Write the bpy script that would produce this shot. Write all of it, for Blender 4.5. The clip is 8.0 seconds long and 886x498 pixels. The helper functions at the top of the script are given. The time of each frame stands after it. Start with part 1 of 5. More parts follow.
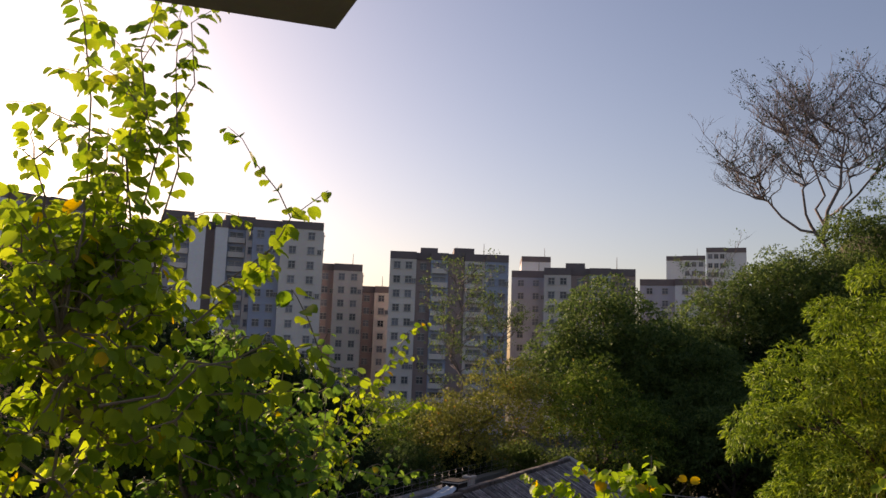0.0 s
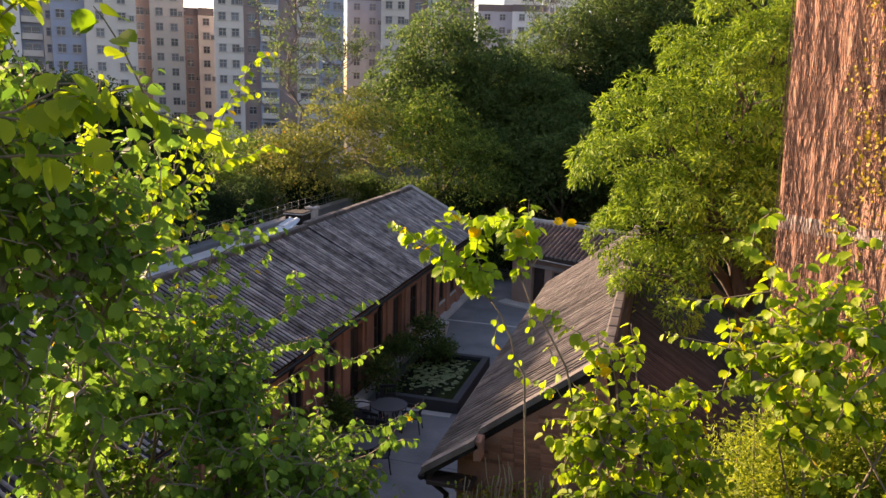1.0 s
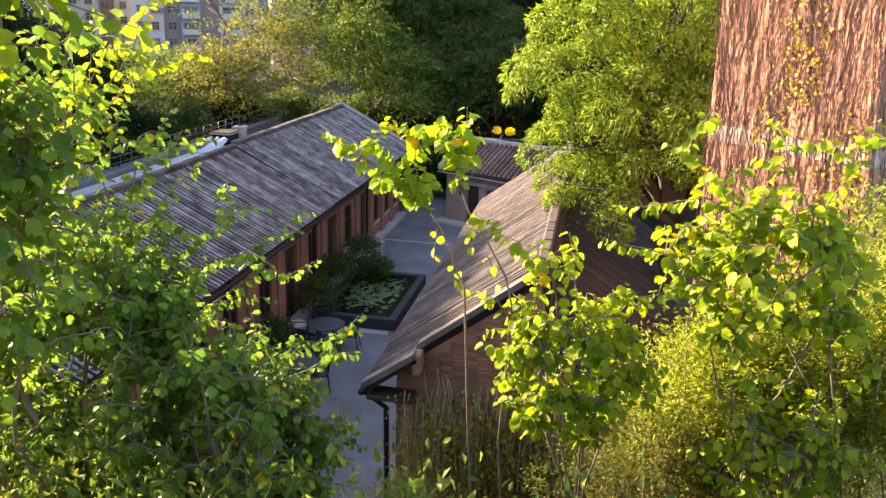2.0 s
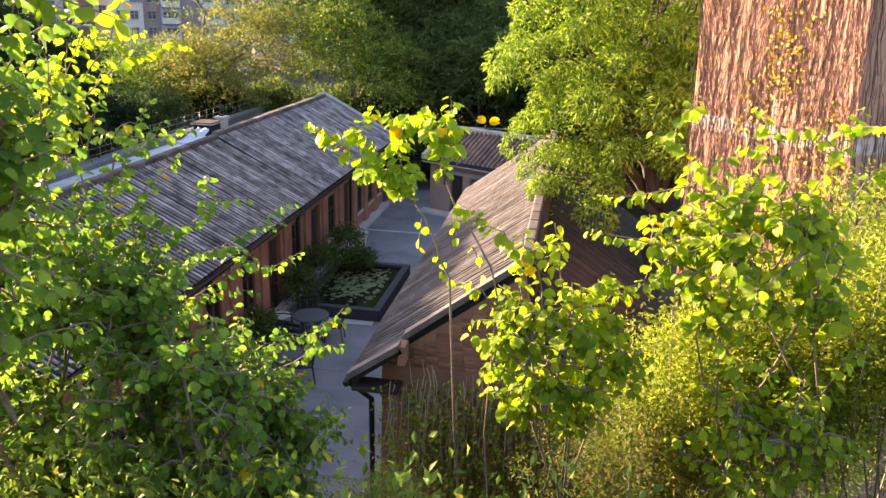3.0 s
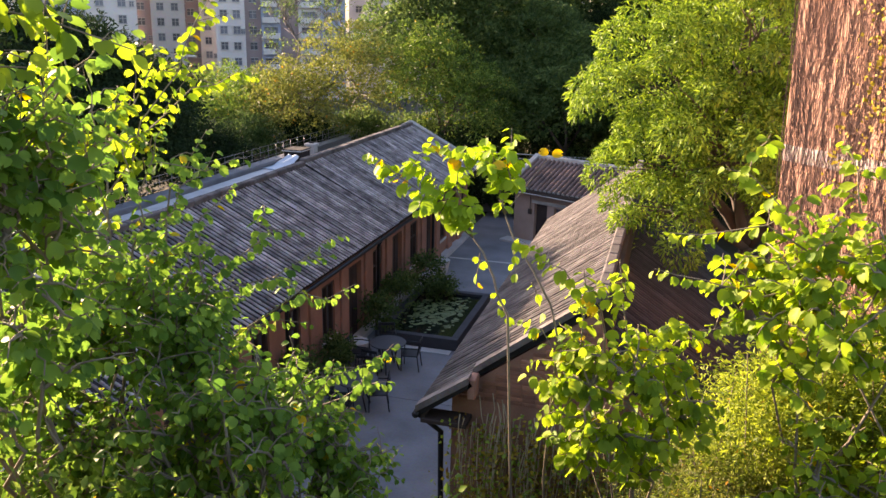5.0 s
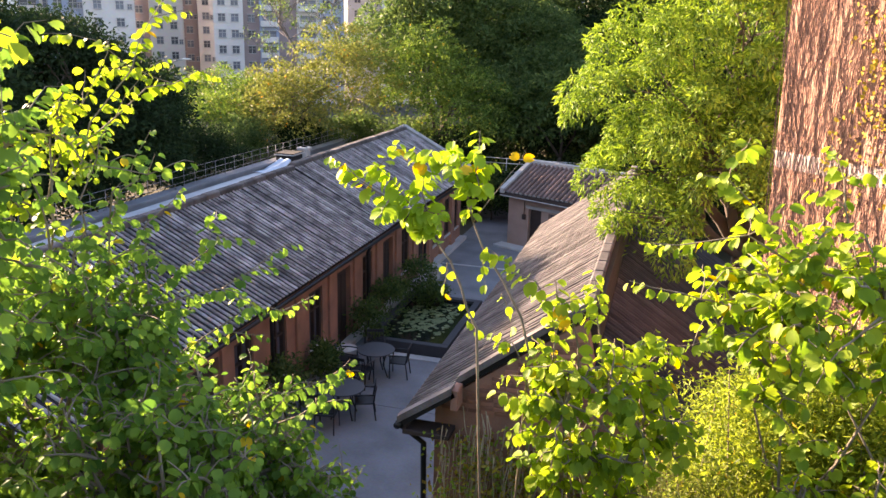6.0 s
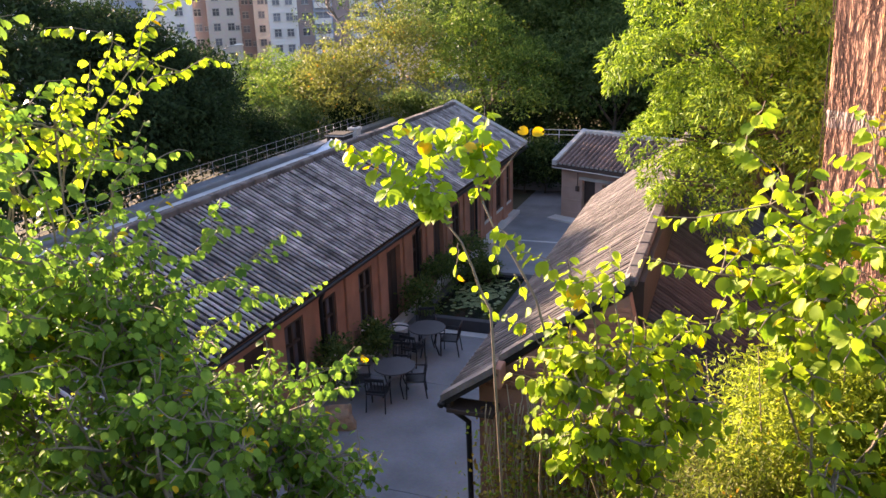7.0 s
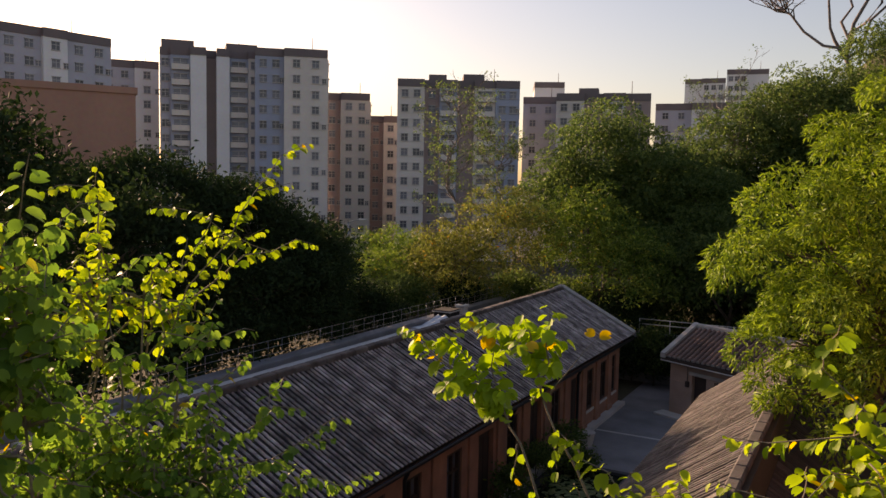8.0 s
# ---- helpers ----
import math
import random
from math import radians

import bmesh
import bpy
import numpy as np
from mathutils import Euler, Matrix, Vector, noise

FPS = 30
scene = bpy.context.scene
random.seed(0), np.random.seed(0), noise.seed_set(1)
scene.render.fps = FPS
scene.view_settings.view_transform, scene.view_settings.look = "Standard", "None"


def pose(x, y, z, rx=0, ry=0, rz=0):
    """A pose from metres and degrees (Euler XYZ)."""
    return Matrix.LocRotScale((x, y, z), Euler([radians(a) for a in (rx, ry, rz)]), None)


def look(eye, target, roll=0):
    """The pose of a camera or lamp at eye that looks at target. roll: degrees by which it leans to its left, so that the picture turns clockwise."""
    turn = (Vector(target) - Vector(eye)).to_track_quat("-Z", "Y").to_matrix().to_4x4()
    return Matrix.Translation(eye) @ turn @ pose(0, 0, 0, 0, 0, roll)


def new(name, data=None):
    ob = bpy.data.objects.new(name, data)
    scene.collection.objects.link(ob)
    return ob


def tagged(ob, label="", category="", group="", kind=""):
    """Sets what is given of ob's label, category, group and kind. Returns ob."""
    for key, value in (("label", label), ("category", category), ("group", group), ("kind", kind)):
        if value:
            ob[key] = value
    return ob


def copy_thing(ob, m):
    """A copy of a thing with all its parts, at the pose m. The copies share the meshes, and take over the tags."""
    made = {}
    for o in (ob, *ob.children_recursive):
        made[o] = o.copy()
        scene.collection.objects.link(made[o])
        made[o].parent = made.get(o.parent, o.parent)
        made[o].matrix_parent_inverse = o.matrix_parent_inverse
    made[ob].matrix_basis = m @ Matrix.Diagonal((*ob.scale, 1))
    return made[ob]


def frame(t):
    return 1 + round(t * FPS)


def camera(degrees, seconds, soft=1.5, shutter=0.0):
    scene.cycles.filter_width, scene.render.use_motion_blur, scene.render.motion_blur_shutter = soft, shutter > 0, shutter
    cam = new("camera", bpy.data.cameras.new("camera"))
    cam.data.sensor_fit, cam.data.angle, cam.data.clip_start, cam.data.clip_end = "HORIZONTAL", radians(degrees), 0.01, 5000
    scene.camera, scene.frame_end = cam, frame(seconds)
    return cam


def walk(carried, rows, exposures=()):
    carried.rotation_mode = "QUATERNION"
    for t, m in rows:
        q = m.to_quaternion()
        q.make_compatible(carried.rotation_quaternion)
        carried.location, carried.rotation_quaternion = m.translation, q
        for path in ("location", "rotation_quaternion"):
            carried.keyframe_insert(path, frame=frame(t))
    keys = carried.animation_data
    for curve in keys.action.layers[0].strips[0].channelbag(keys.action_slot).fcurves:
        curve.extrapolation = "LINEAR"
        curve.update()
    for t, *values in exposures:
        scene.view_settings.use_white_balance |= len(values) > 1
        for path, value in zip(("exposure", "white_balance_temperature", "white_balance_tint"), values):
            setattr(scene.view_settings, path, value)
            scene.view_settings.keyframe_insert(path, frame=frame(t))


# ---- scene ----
cam = camera(58.8, 8.0)
PATH = [
    (0, (-0.099, -0.453, 9.009), (-1.022, 1.299, 9.287), 1.96),
    (0.5, (-0.308, 0.040, 9.101), (-1.127, 1.864, 9.050), 0.91),
    (1, (-0.660, 0.287, 9.073), (-1.183, 2.177, 8.683), 1.62),
    (1.5, (-0.710, 0.350, 8.985), (-1.105, 2.239, 8.456), 1.89),
    (3, (-0.730, 0.416, 8.972), (-1.031, 2.298, 8.367), 1.77),
    (3.5, (-0.694, 0.448, 8.988), (-1.136, 2.329, 8.472), 0.84),
    (4, (-0.651, 0.435, 9.016), (-1.181, 2.318, 8.602), 0.92),
    (4.5, (-0.607, 0.506, 9.002), (-1.135, 2.356, 8.456), 0.86),
    (6, (-0.395, 1.040, 8.929), (-0.918, 2.896, 8.396), 1.52),
    (6.5, (-0.306, 1.176, 8.914), (-0.858, 3.026, 8.389), 0.25),
    (7, (-0.090, 1.312, 8.923), (-0.757, 3.101, 8.330), -1.68),
    (7.5, (0.128, 1.437, 8.956), (-0.692, 3.191, 8.456), -0.30),
    (8, (0.189, 1.508, 9.028), (-0.766, 3.259, 8.875), 1.08),
]
EXPOSURES = [(0.0, 0.6, 7700, 31), (0.5, 0.95, 8000, 30), (1.0, 1.85, 8000, 28), (1.5, 2.45, 7700, 27), (3.0, 2.75, 7700, 26), (3.5, 2.8, 7500, 27), (4.0, 2.4, 7700, 28), (4.5, 2.3, 7500, 27), (6.0, 2.75, 7400, 27), (6.5, 2.6, 7400, 27), (7.0, 2.65, 7300, 29), (7.5, 2.85, 7300, 30), (7.7, 1.85, 7600, 31), (7.8, 1.35, 8000, 32), (8.0, 0.9, 8800, 32)]
walk(cam, [(t, look(eye, target, roll)) for t, eye, target, roll in PATH], EXPOSURES)

# ---- light ----
SUN_AZ, SUN_EL = 70.0, 15.5  # degrees left of +y, degrees above the horizon
sun_way = Vector((-math.sin(radians(SUN_AZ)) * math.cos(radians(SUN_EL)), math.cos(radians(SUN_AZ)) * math.cos(radians(SUN_EL)), math.sin(radians(SUN_EL))))
world = bpy.data.worlds.new("world")
scene.world = world
world.use_nodes = True
wn = world.node_tree.nodes
sky = wn.new("ShaderNodeTexSky")
sky.sky_type, sky.sun_disc = "NISHITA", False
sky.sun_elevation, sky.sun_rotation = radians(SUN_EL), radians(-SUN_AZ)
sky.air_density, sky.dust_density, sky.ozone_density = 1.1, 1.6, 2.5
world.node_tree.links.new(sky.outputs[0], wn["Background"].inputs[0])
wn["Background"].inputs[1].default_value = 0.1
sun = new("sun", bpy.data.lights.new("sun", "SUN"))
sun.data.energy, sun.data.angle, sun.data.color = 4.2, radians(0.6), (1.0, 0.84, 0.62)
sun.matrix_world = look((0, 0, 0), tuple(-sun_way))


# ---- materials ----
def material(name, color, rough=0.8, vary=0.25, scale=3.0, fine=40.0, bump=0.3, metal=0.0, tint=None, island=0.0, obj=0.0, stretch=(1, 1, 1)):
    """A surface with stains at a large scale and grain at a small one."""
    m = bpy.data.materials.new(name)
    m.use_nodes = True
    n, l = m.node_tree.nodes, m.node_tree.links
    b = n["Principled BSDF"]
    co = n.new("ShaderNodeTexCoord")
    mp = n.new("ShaderNodeMapping")
    mp.inputs["Scale"].default_value = stretch
    if obj:
        # pieces that share a mesh take their stains from where they lie
        info, shift = n.new("ShaderNodeObjectInfo"), n.new("ShaderNodeVectorMath")
        l.new(co.outputs["Object"], shift.inputs[0])
        l.new(info.outputs["Location"], shift.inputs[1])
        l.new(shift.outputs[0], mp.inputs[0])
    else:
        l.new(co.outputs["Object"], mp.inputs[0])
    big, small = n.new("ShaderNodeTexNoise"), n.new("ShaderNodeTexNoise")
    big.inputs["Scale"].default_value, big.inputs["Detail"].default_value = scale, 5
    small.inputs["Scale"].default_value, small.inputs["Detail"].default_value = fine, 4
    l.new(mp.outputs[0], big.inputs["Vector"])
    l.new(mp.outputs[0], small.inputs["Vector"])
    ramp = n.new("ShaderNodeValToRGB")
    c = Vector(color)
    d = Vector(tint) if tint else c * 0.5
    ramp.color_ramp.elements[0].position, ramp.color_ramp.elements[1].position = 0.3, 0.7
    ramp.color_ramp.elements[0].color = (*(c * (1 - vary) + d * vary * 1.0), 1)
    ramp.color_ramp.elements[1].color = (*(c * (1 + vary * 0.4)), 1)
    l.new(big.outputs["Fac"], ramp.inputs[0])
    mix = n.new("ShaderNodeMix")
    mix.data_type, mix.blend_type = "RGBA", "MULTIPLY"
    mix.inputs[0].default_value = 0.6 * vary + 0.1
    l.new(ramp.outputs[0], mix.inputs[6])
    l.new(small.outputs["Color"], mix.inputs[7])
    out = mix.outputs[2]
    if island or obj:
        src = n.new("ShaderNodeNewGeometry").outputs["Random Per Island"] if island else n.new("ShaderNodeObjectInfo").outputs["Random"]
        k = island or obj
        mr = n.new("ShaderNodeMapRange")
        mr.inputs[3].default_value, mr.inputs[4].default_value = 1 - k, 1 + k
        l.new(src, mr.inputs[0])
        hs = n.new("ShaderNodeHueSaturation")
        l.new(mr.outputs[0], hs.inputs["Value"])
        l.new(out, hs.inputs["Color"])
        out = hs.outputs[0]
    l.new(out, b.inputs["Base Color"])
    b.inputs["Roughness"].default_value, b.inputs["Metallic"].default_value = rough, metal
    if bump:
        bp = n.new("ShaderNodeBump")
        bp.inputs["Strength"].default_value, bp.inputs["Distance"].default_value = bump, 0.02
        l.new(small.outputs["Fac"], bp.inputs["Height"])
        l.new(bp.outputs[0], b.inputs["Normal"])
    return m


def leaf_material(name, dark, light, accent=None, share=0.04, through_light=0.45, rough=0.5):
    """Foliage: each leaf takes its own shade; part of the light goes through it."""
    m = bpy.data.materials.new(name)
    m.use_nodes = True
    n, l = m.node_tree.nodes, m.node_tree.links
    b = n["Principled BSDF"]
    geo = n.new("ShaderNodeNewGeometry")
    ramp = n.new("ShaderNodeValToRGB")
    e = ramp.color_ramp.elements
    e[0].color, e[1].color = (*dark, 1), (*light, 1)
    e[1].position = 1 - share if accent else 1.0
    if accent:
        x = e.new(min(0.999, 1 - share + 0.01))
        x.color = (*accent, 1)
    l.new(geo.outputs["Random Per Island"], ramp.inputs[0])
    b.inputs["Roughness"].default_value = rough
    b.inputs["Specular IOR Level"].default_value = 0.2
    l.new(ramp.outputs[0], b.inputs["Base Color"])
    tr = n.new("ShaderNodeBsdfTranslucent")
    hs = n.new("ShaderNodeHueSaturation")
    hs.inputs["Saturation"].default_value, hs.inputs["Value"].default_value = 1.05, 1.4
    l.new(ramp.outputs[0], hs.inputs["Color"])
    l.new(hs.outputs[0], tr.inputs[0])
    mx = n.new("ShaderNodeMixShader")
    mx.inputs[0].default_value = through_light
    l.new(b.outputs[0], mx.inputs[1])
    l.new(tr.outputs[0], mx.inputs[2])
    l.new(mx.outputs[0], n["Material Output"].inputs[0])
    return m


M_EARTH = material("earth_and_litter", (0.09, 0.075, 0.045), 0.95, 0.6, 0.5, 9, 0.6, tint=(0.03, 0.05, 0.015))
M_CONCRETE = material("worn_concrete", (0.27, 0.275, 0.285), 0.85, 0.5, 0.8, 18, 0.25)
M_PALE = material("pale_concrete", (0.62, 0.61, 0.58), 0.85, 0.3, 1.2, 20, 0.25)
M_LEDGE = material("whitewashed_ledge", (0.72, 0.72, 0.7), 0.8, 0.3, 1.5, 22, 0.25)
M_BRICK = material("red_brick", (0.42, 0.21, 0.14), 0.9, 0.4, 1.5, 30, 0.4, tint=(0.16, 0.09, 0.07))
M_BRICKPIECE = material("red_brick_piece", (0.38, 0.17, 0.11), 0.9, 0.35, 4, 40, 0.4, tint=(0.2, 0.1, 0.07), obj=0.3)
M_PINK = material("faded_pink_render", (0.46, 0.32, 0.26), 0.9, 0.35, 1.2, 25, 0.3, tint=(0.25, 0.17, 0.14))
M_SOOT = material("sooty_black_iron", (0.02, 0.02, 0.022), 0.9, 0.3, 5, 50, 0.1)
# near-black: the shade in the gullies between ribs is put into this colour
M_PAN = material("gap_shaded_pan_tile", (0.024, 0.021, 0.021), 0.9, 0.5, 1.2, 25, 0.5)
M_TILE = material("weathered_grey_tile", (0.54, 0.49, 0.475), 0.88, 0.85, 2.6, 26, 0.5, tint=(0.09, 0.072, 0.072), obj=0.38)
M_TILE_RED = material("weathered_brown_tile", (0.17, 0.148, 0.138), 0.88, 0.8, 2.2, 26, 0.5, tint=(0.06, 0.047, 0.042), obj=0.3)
# tile of the slope away from the sun, its shade painted in
M_TILE_SHADED = material("shade_darkened_tile", (0.075, 0.066, 0.068), 0.88, 0.6, 2.2, 26, 0.5, obj=0.3)
M_TILE_HUT = material("red_brown_tile", (0.24, 0.155, 0.13), 0.88, 0.5, 1.6, 26, 0.5, obj=0.2)
M_LIME = material("lime_mortar", (0.5, 0.48, 0.45), 0.9, 0.45, 2.5, 30, 0.4)
M_DARKWOOD = material("dark_stained_timber", (0.055, 0.035, 0.028), 0.7, 0.4, 3, 40, 0.3)
M_BLACK = material("black_painted_metal", (0.022, 0.022, 0.025), 0.45, 0.2, 5, 50, 0.1, metal=0.3)
M_GALV = material("galvanised_rail", (0.35, 0.36, 0.37), 0.5, 0.3, 6, 60, 0.1, metal=0.6)
M_BARK = material("grey_brown_bark", (0.13, 0.10, 0.075), 0.95, 0.5, 3, 25, 0.8, stretch=(1, 1, 0.25))
M_TWIG = material("pale_twig", (0.24, 0.19, 0.14), 0.9, 0.4, 8, 60, 0.3)
M_STRAW = material("bleached_stalk", (0.5, 0.42, 0.28), 0.9, 0.4, 8, 60, 0.2)
M_BARE = material("bare_grey_branch", (0.22, 0.185, 0.18), 0.9, 0.3, 3, 30, 0.3)
M_RIM = material("black_stone_rim", (0.05, 0.05, 0.055), 0.7, 0.4, 3, 30, 0.3)
M_WATER = material("dark_pond_water", (0.012, 0.017, 0.014), 0.08, 0.2, 2, 15, 0.05)
M_STONE = material("ochre_boulder", (0.42, 0.28, 0.18), 0.9, 0.5, 3, 30, 0.8)
M_SLAB = material("grey_painted_soffit", (0.42, 0.42, 0.43), 0.8, 0.2, 2, 25, 0.15)
M_TABLE = material("dark_table_top", (0.06, 0.06, 0.065), 0.5, 0.3, 4, 40, 0.1)
M_TARP = material("pale_blue_sheet", (0.62, 0.72, 0.8), 0.6, 0.2, 2, 25, 0.2)
M_COLUMN = material("vine_grown_red_masonry", (0.52, 0.275, 0.185), 0.95, 0.35, 5.0, 70, 0.8, tint=(0.3, 0.15, 0.11), stretch=(1, 1, 0.4))
M_BAND = material("flaking_white_paint", (0.6, 0.5, 0.44), 0.9, 0.95, 7, 40, 0.5, tint=(0.4, 0.25, 0.2))
M_VINE = material("dry_vine_stem", (0.13, 0.07, 0.055), 0.95, 0.4, 5, 50, 0.4)
# tower wall colours are lightened to stand in for distance haze
M_CREAM = material("cream_tower_render", (0.74, 0.68, 0.62), 0.9, 0.2, 0.15, 2.0, 0.0)
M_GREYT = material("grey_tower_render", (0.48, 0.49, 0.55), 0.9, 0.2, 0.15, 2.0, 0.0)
M_BROWNT = material("brown_tower_render", (0.40, 0.30, 0.28), 0.9, 0.2, 0.15, 2.0, 0.0)
M_ROOFT = material("dark_tower_parapet", (0.2, 0.165, 0.165), 0.9, 0.2, 0.15, 2.0, 0.0)
M_BLUET = material("blue_grey_tower_panel", (0.36, 0.41, 0.52), 0.8, 0.2, 0.15, 2.0, 0.0)
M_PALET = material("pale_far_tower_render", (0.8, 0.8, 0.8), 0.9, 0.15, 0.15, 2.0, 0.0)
# glass lightened and trim dulled, so tower windows look veiled by haze
M_GLASS = material("dark_window_glass", (0.13, 0.14, 0.17), 0.25, 0.3, 1.0, 5, 0.0, obj=0.6)
M_FRAME = material("window_trim", (0.45, 0.43, 0.41), 0.6, 0.1, 2, 20, 0.0)
# raised in tone: haze before the red building is painted in
M_REDWALL = material("red_brown_wall", (0.48, 0.25, 0.18), 0.9, 0.3, 0.1, 2.0, 0.0)
L_BAUH = leaf_material("bright_round_leaf", (0.12, 0.22, 0.018), (0.37, 0.46, 0.04), (0.62, 0.40, 0.02), 0.016, 0.55)
L_BUSH = leaf_material("green_bush_leaf", (0.062, 0.15, 0.024), (0.22, 0.355, 0.052), (0.6, 0.4, 0.02), 0.015, 0.5)
L_FINE = leaf_material("yellow_green_fine_leaf", (0.09, 0.14, 0.02), (0.36, 0.42, 0.05), (0.5, 0.34, 0.04), 0.02, 0.45)
L_TREE = leaf_material("lance_leaf", (0.06, 0.13, 0.016), (0.31, 0.43, 0.05), None, 0, 0.32)
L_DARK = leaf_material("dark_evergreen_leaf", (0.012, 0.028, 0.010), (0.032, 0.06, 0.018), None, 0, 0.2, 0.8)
L_MID = leaf_material("mid_green_leaf", (0.04, 0.085, 0.025), (0.15, 0.21, 0.06), None, 0, 0.5)
L_OLIVE = leaf_material("olive_leaf", (0.09, 0.12, 0.025), (0.24, 0.25, 0.06), (0.4, 0.2, 0.03), 0.02, 0.4)
L_DRY = leaf_material("yellow_and_brown_leaf", (0.16, 0.08, 0.03), (0.46, 0.38, 0.05), (0.2, 0.3, 0.04), 0.45, 0.4)
L_LIGHT = leaf_material("light_green_leaf", (0.05, 0.11, 0.015), (0.21, 0.29, 0.055), (0.4, 0.3, 0.04), 0.02, 0.4)
L_IVY = leaf_material("yellow_creeper_leaf", (0.25, 0.2, 0.02), (0.5, 0.36, 0.04), None, 0, 0.35)
L_PAD = leaf_material("lily_pad", (0.10, 0.15, 0.05), (0.26, 0.30, 0.14), None, 0, 0.1, 0.35)


# ---- building blocks ----
def mesh_of(name, verts, faces, mats, index=None, smooth=False):
    me = bpy.data.meshes.new(name)
    me.from_pydata([tuple(v) for v in verts], [], faces)
    for m in mats if isinstance(mats, (list, tuple)) else (mats,):
        me.materials.append(m)
    if index is not None:
        me.polygons.foreach_set("material_index", index)
    if smooth:
        me.polygons.foreach_set("use_smooth", [True] * len(me.polygons))
    me.update()
    return me


def part(name, bm, mat, parent=None, label=""):
    """Links a bmesh or mesh as one object, under a thing where one is given."""
    if isinstance(bm, bmesh.types.BMesh):
        me = bpy.data.meshes.new(name)
        bmesh.ops.recalc_face_normals(bm, faces=bm.faces)
        bm.to_mesh(me)
        bm.free()
        me.materials.append(mat)
    else:
        me = bm
    ob = new(name, me)
    ob.parent = parent
    return tagged(ob, label)


def thing(name, place, label, category, group="", kind="", turn=0.0):
    ob = new(name)
    ob.empty_display_size = 0.2
    ob.matrix_basis = pose(*place, 0, 0, turn)
    return tagged(ob, label, category, group, kind)


def box(bm, x0, x1, y0, y1, z0, z1, bevel=0.0):
    r = bmesh.ops.create_cube(bm, size=1.0)
    vs = r["verts"]
    for v in vs:
        v.co = Vector((x0 + (v.co.x + 0.5) * (x1 - x0), y0 + (v.co.y + 0.5) * (y1 - y0), z0 + (v.co.z + 0.5) * (z1 - z0)))
    if bevel:
        es = list({e for v in vs for e in v.link_edges})
        bmesh.ops.bevel(bm, geom=es, offset=bevel, segments=1, affect="EDGES")
    return bm


def boxes(*dims, bevel=0.0):
    bm = bmesh.new()
    for d in dims:
        box(bm, *d, bevel=bevel)
    return bm


def tube_data(points, radii, sides=6, verts=None, faces=None):
    """Adds a tapered tube along points to verts and faces."""
    verts = [] if verts is None else verts
    faces = [] if faces is None else faces
    first = len(verts)
    pts = [Vector(p) for p in points]
    for i, p in enumerate(pts):
        d = (pts[min(i + 1, len(pts) - 1)] - pts[max(i - 1, 0)]).normalized()
        a = d.cross(Vector((0.31, 0.17, 0.93))).normalized() if abs(d.z) < 0.9 else d.cross(Vector((1, 0.1, 0))).normalized()
        b = d.cross(a)
        for k in range(sides):
            w = 2 * math.pi * k / sides
            verts.append(p + (a * math.cos(w) + b * math.sin(w)) * radii[i])
    for i in range(len(pts) - 1):
        for k in range(sides):
            q = first + i * sides
            faces.append((q + k, q + (k + 1) % sides, q + sides + (k + 1) % sides, q + sides + k))
    q = first + (len(pts) - 1) * sides
    faces.append(tuple(q + k for k in range(sides)))
    faces.append(tuple(first + k for k in reversed(range(sides))))
    return verts, faces


def tube(name, points, radii, mat, parent, sides=6, label=""):
    v, f = tube_data(points, radii, sides)
    return part(name, mesh_of(name, v, f, mat, smooth=True), None, parent, label)


# ---- ground ----
def sm(a, b, v):
    t = min(1.0, max(0.0, (v - a) / (b - a)))
    return t * t * (3 - 2 * t)


def height(x, y):
    h = 7.4 * (1 - sm(1.6, 9.4, y))
    h *= 1 - sm(6, 30, -x - 6) * 0.7
    h += 2.45 * sm(16.3, 16.9, -x) * sm(4, 14, y)
    h += 20.0 * sm(38.5 - 8.5 * sm(0, 5, x), 66, y) * sm(-16, 2, x)
    h += 9.0 * sm(3.5, 12, x) * sm(8, 24, y) * (1 - sm(30, 60, y))
    r = math.hypot(x, y)
    h -= 8.0 * sm(55, 110, r) * sm(-5, 20, -x)
    if not (-16.3 < x < 1.5 and 10 < y < 40):
        h += 0.12 * noise.noise(Vector((x * 0.5, y * 0.5, 0)))
    return h


def build_ground():
    xs = [-2500, -900, -400, -220, -150, -110, -85, -65, -52] + [-44 + 2 * i for i in range(11)] + [-23 + i for i in range(6)] + [-17 + 0.25 * i for i in range(5)] + [-15.5 + 0.75 * i for i in range(38)] + [14 + 2 * i for i in range(10)] + [40, 55, 75, 110, 160, 260, 500, 1000, 2500]
    ys = [-2500, -900, -300, -120, -60, -30, -16, -9] + [-5 + 0.6 * i for i in range(30)] + [13 + 1.5 * i for i in range(30)] + [60 + 5 * i for i in range(8)] + [105, 120, 140, 170, 220, 320, 600, 1200, 2500]
    v = [(x, y, height(x, y)) for y in ys for x in xs]
    n = len(xs)
    f = [(j * n + i, j * n + i + 1, (j + 1) * n + i + 1, (j + 1) * n + i) for j in range(len(ys) - 1) for i in range(n - 1)]
    tagged(new("ground", mesh_of("ground", v, f, M_EARTH, smooth=True)), "brown earth slope with leaf litter", "ground", kind="structure")


build_ground()


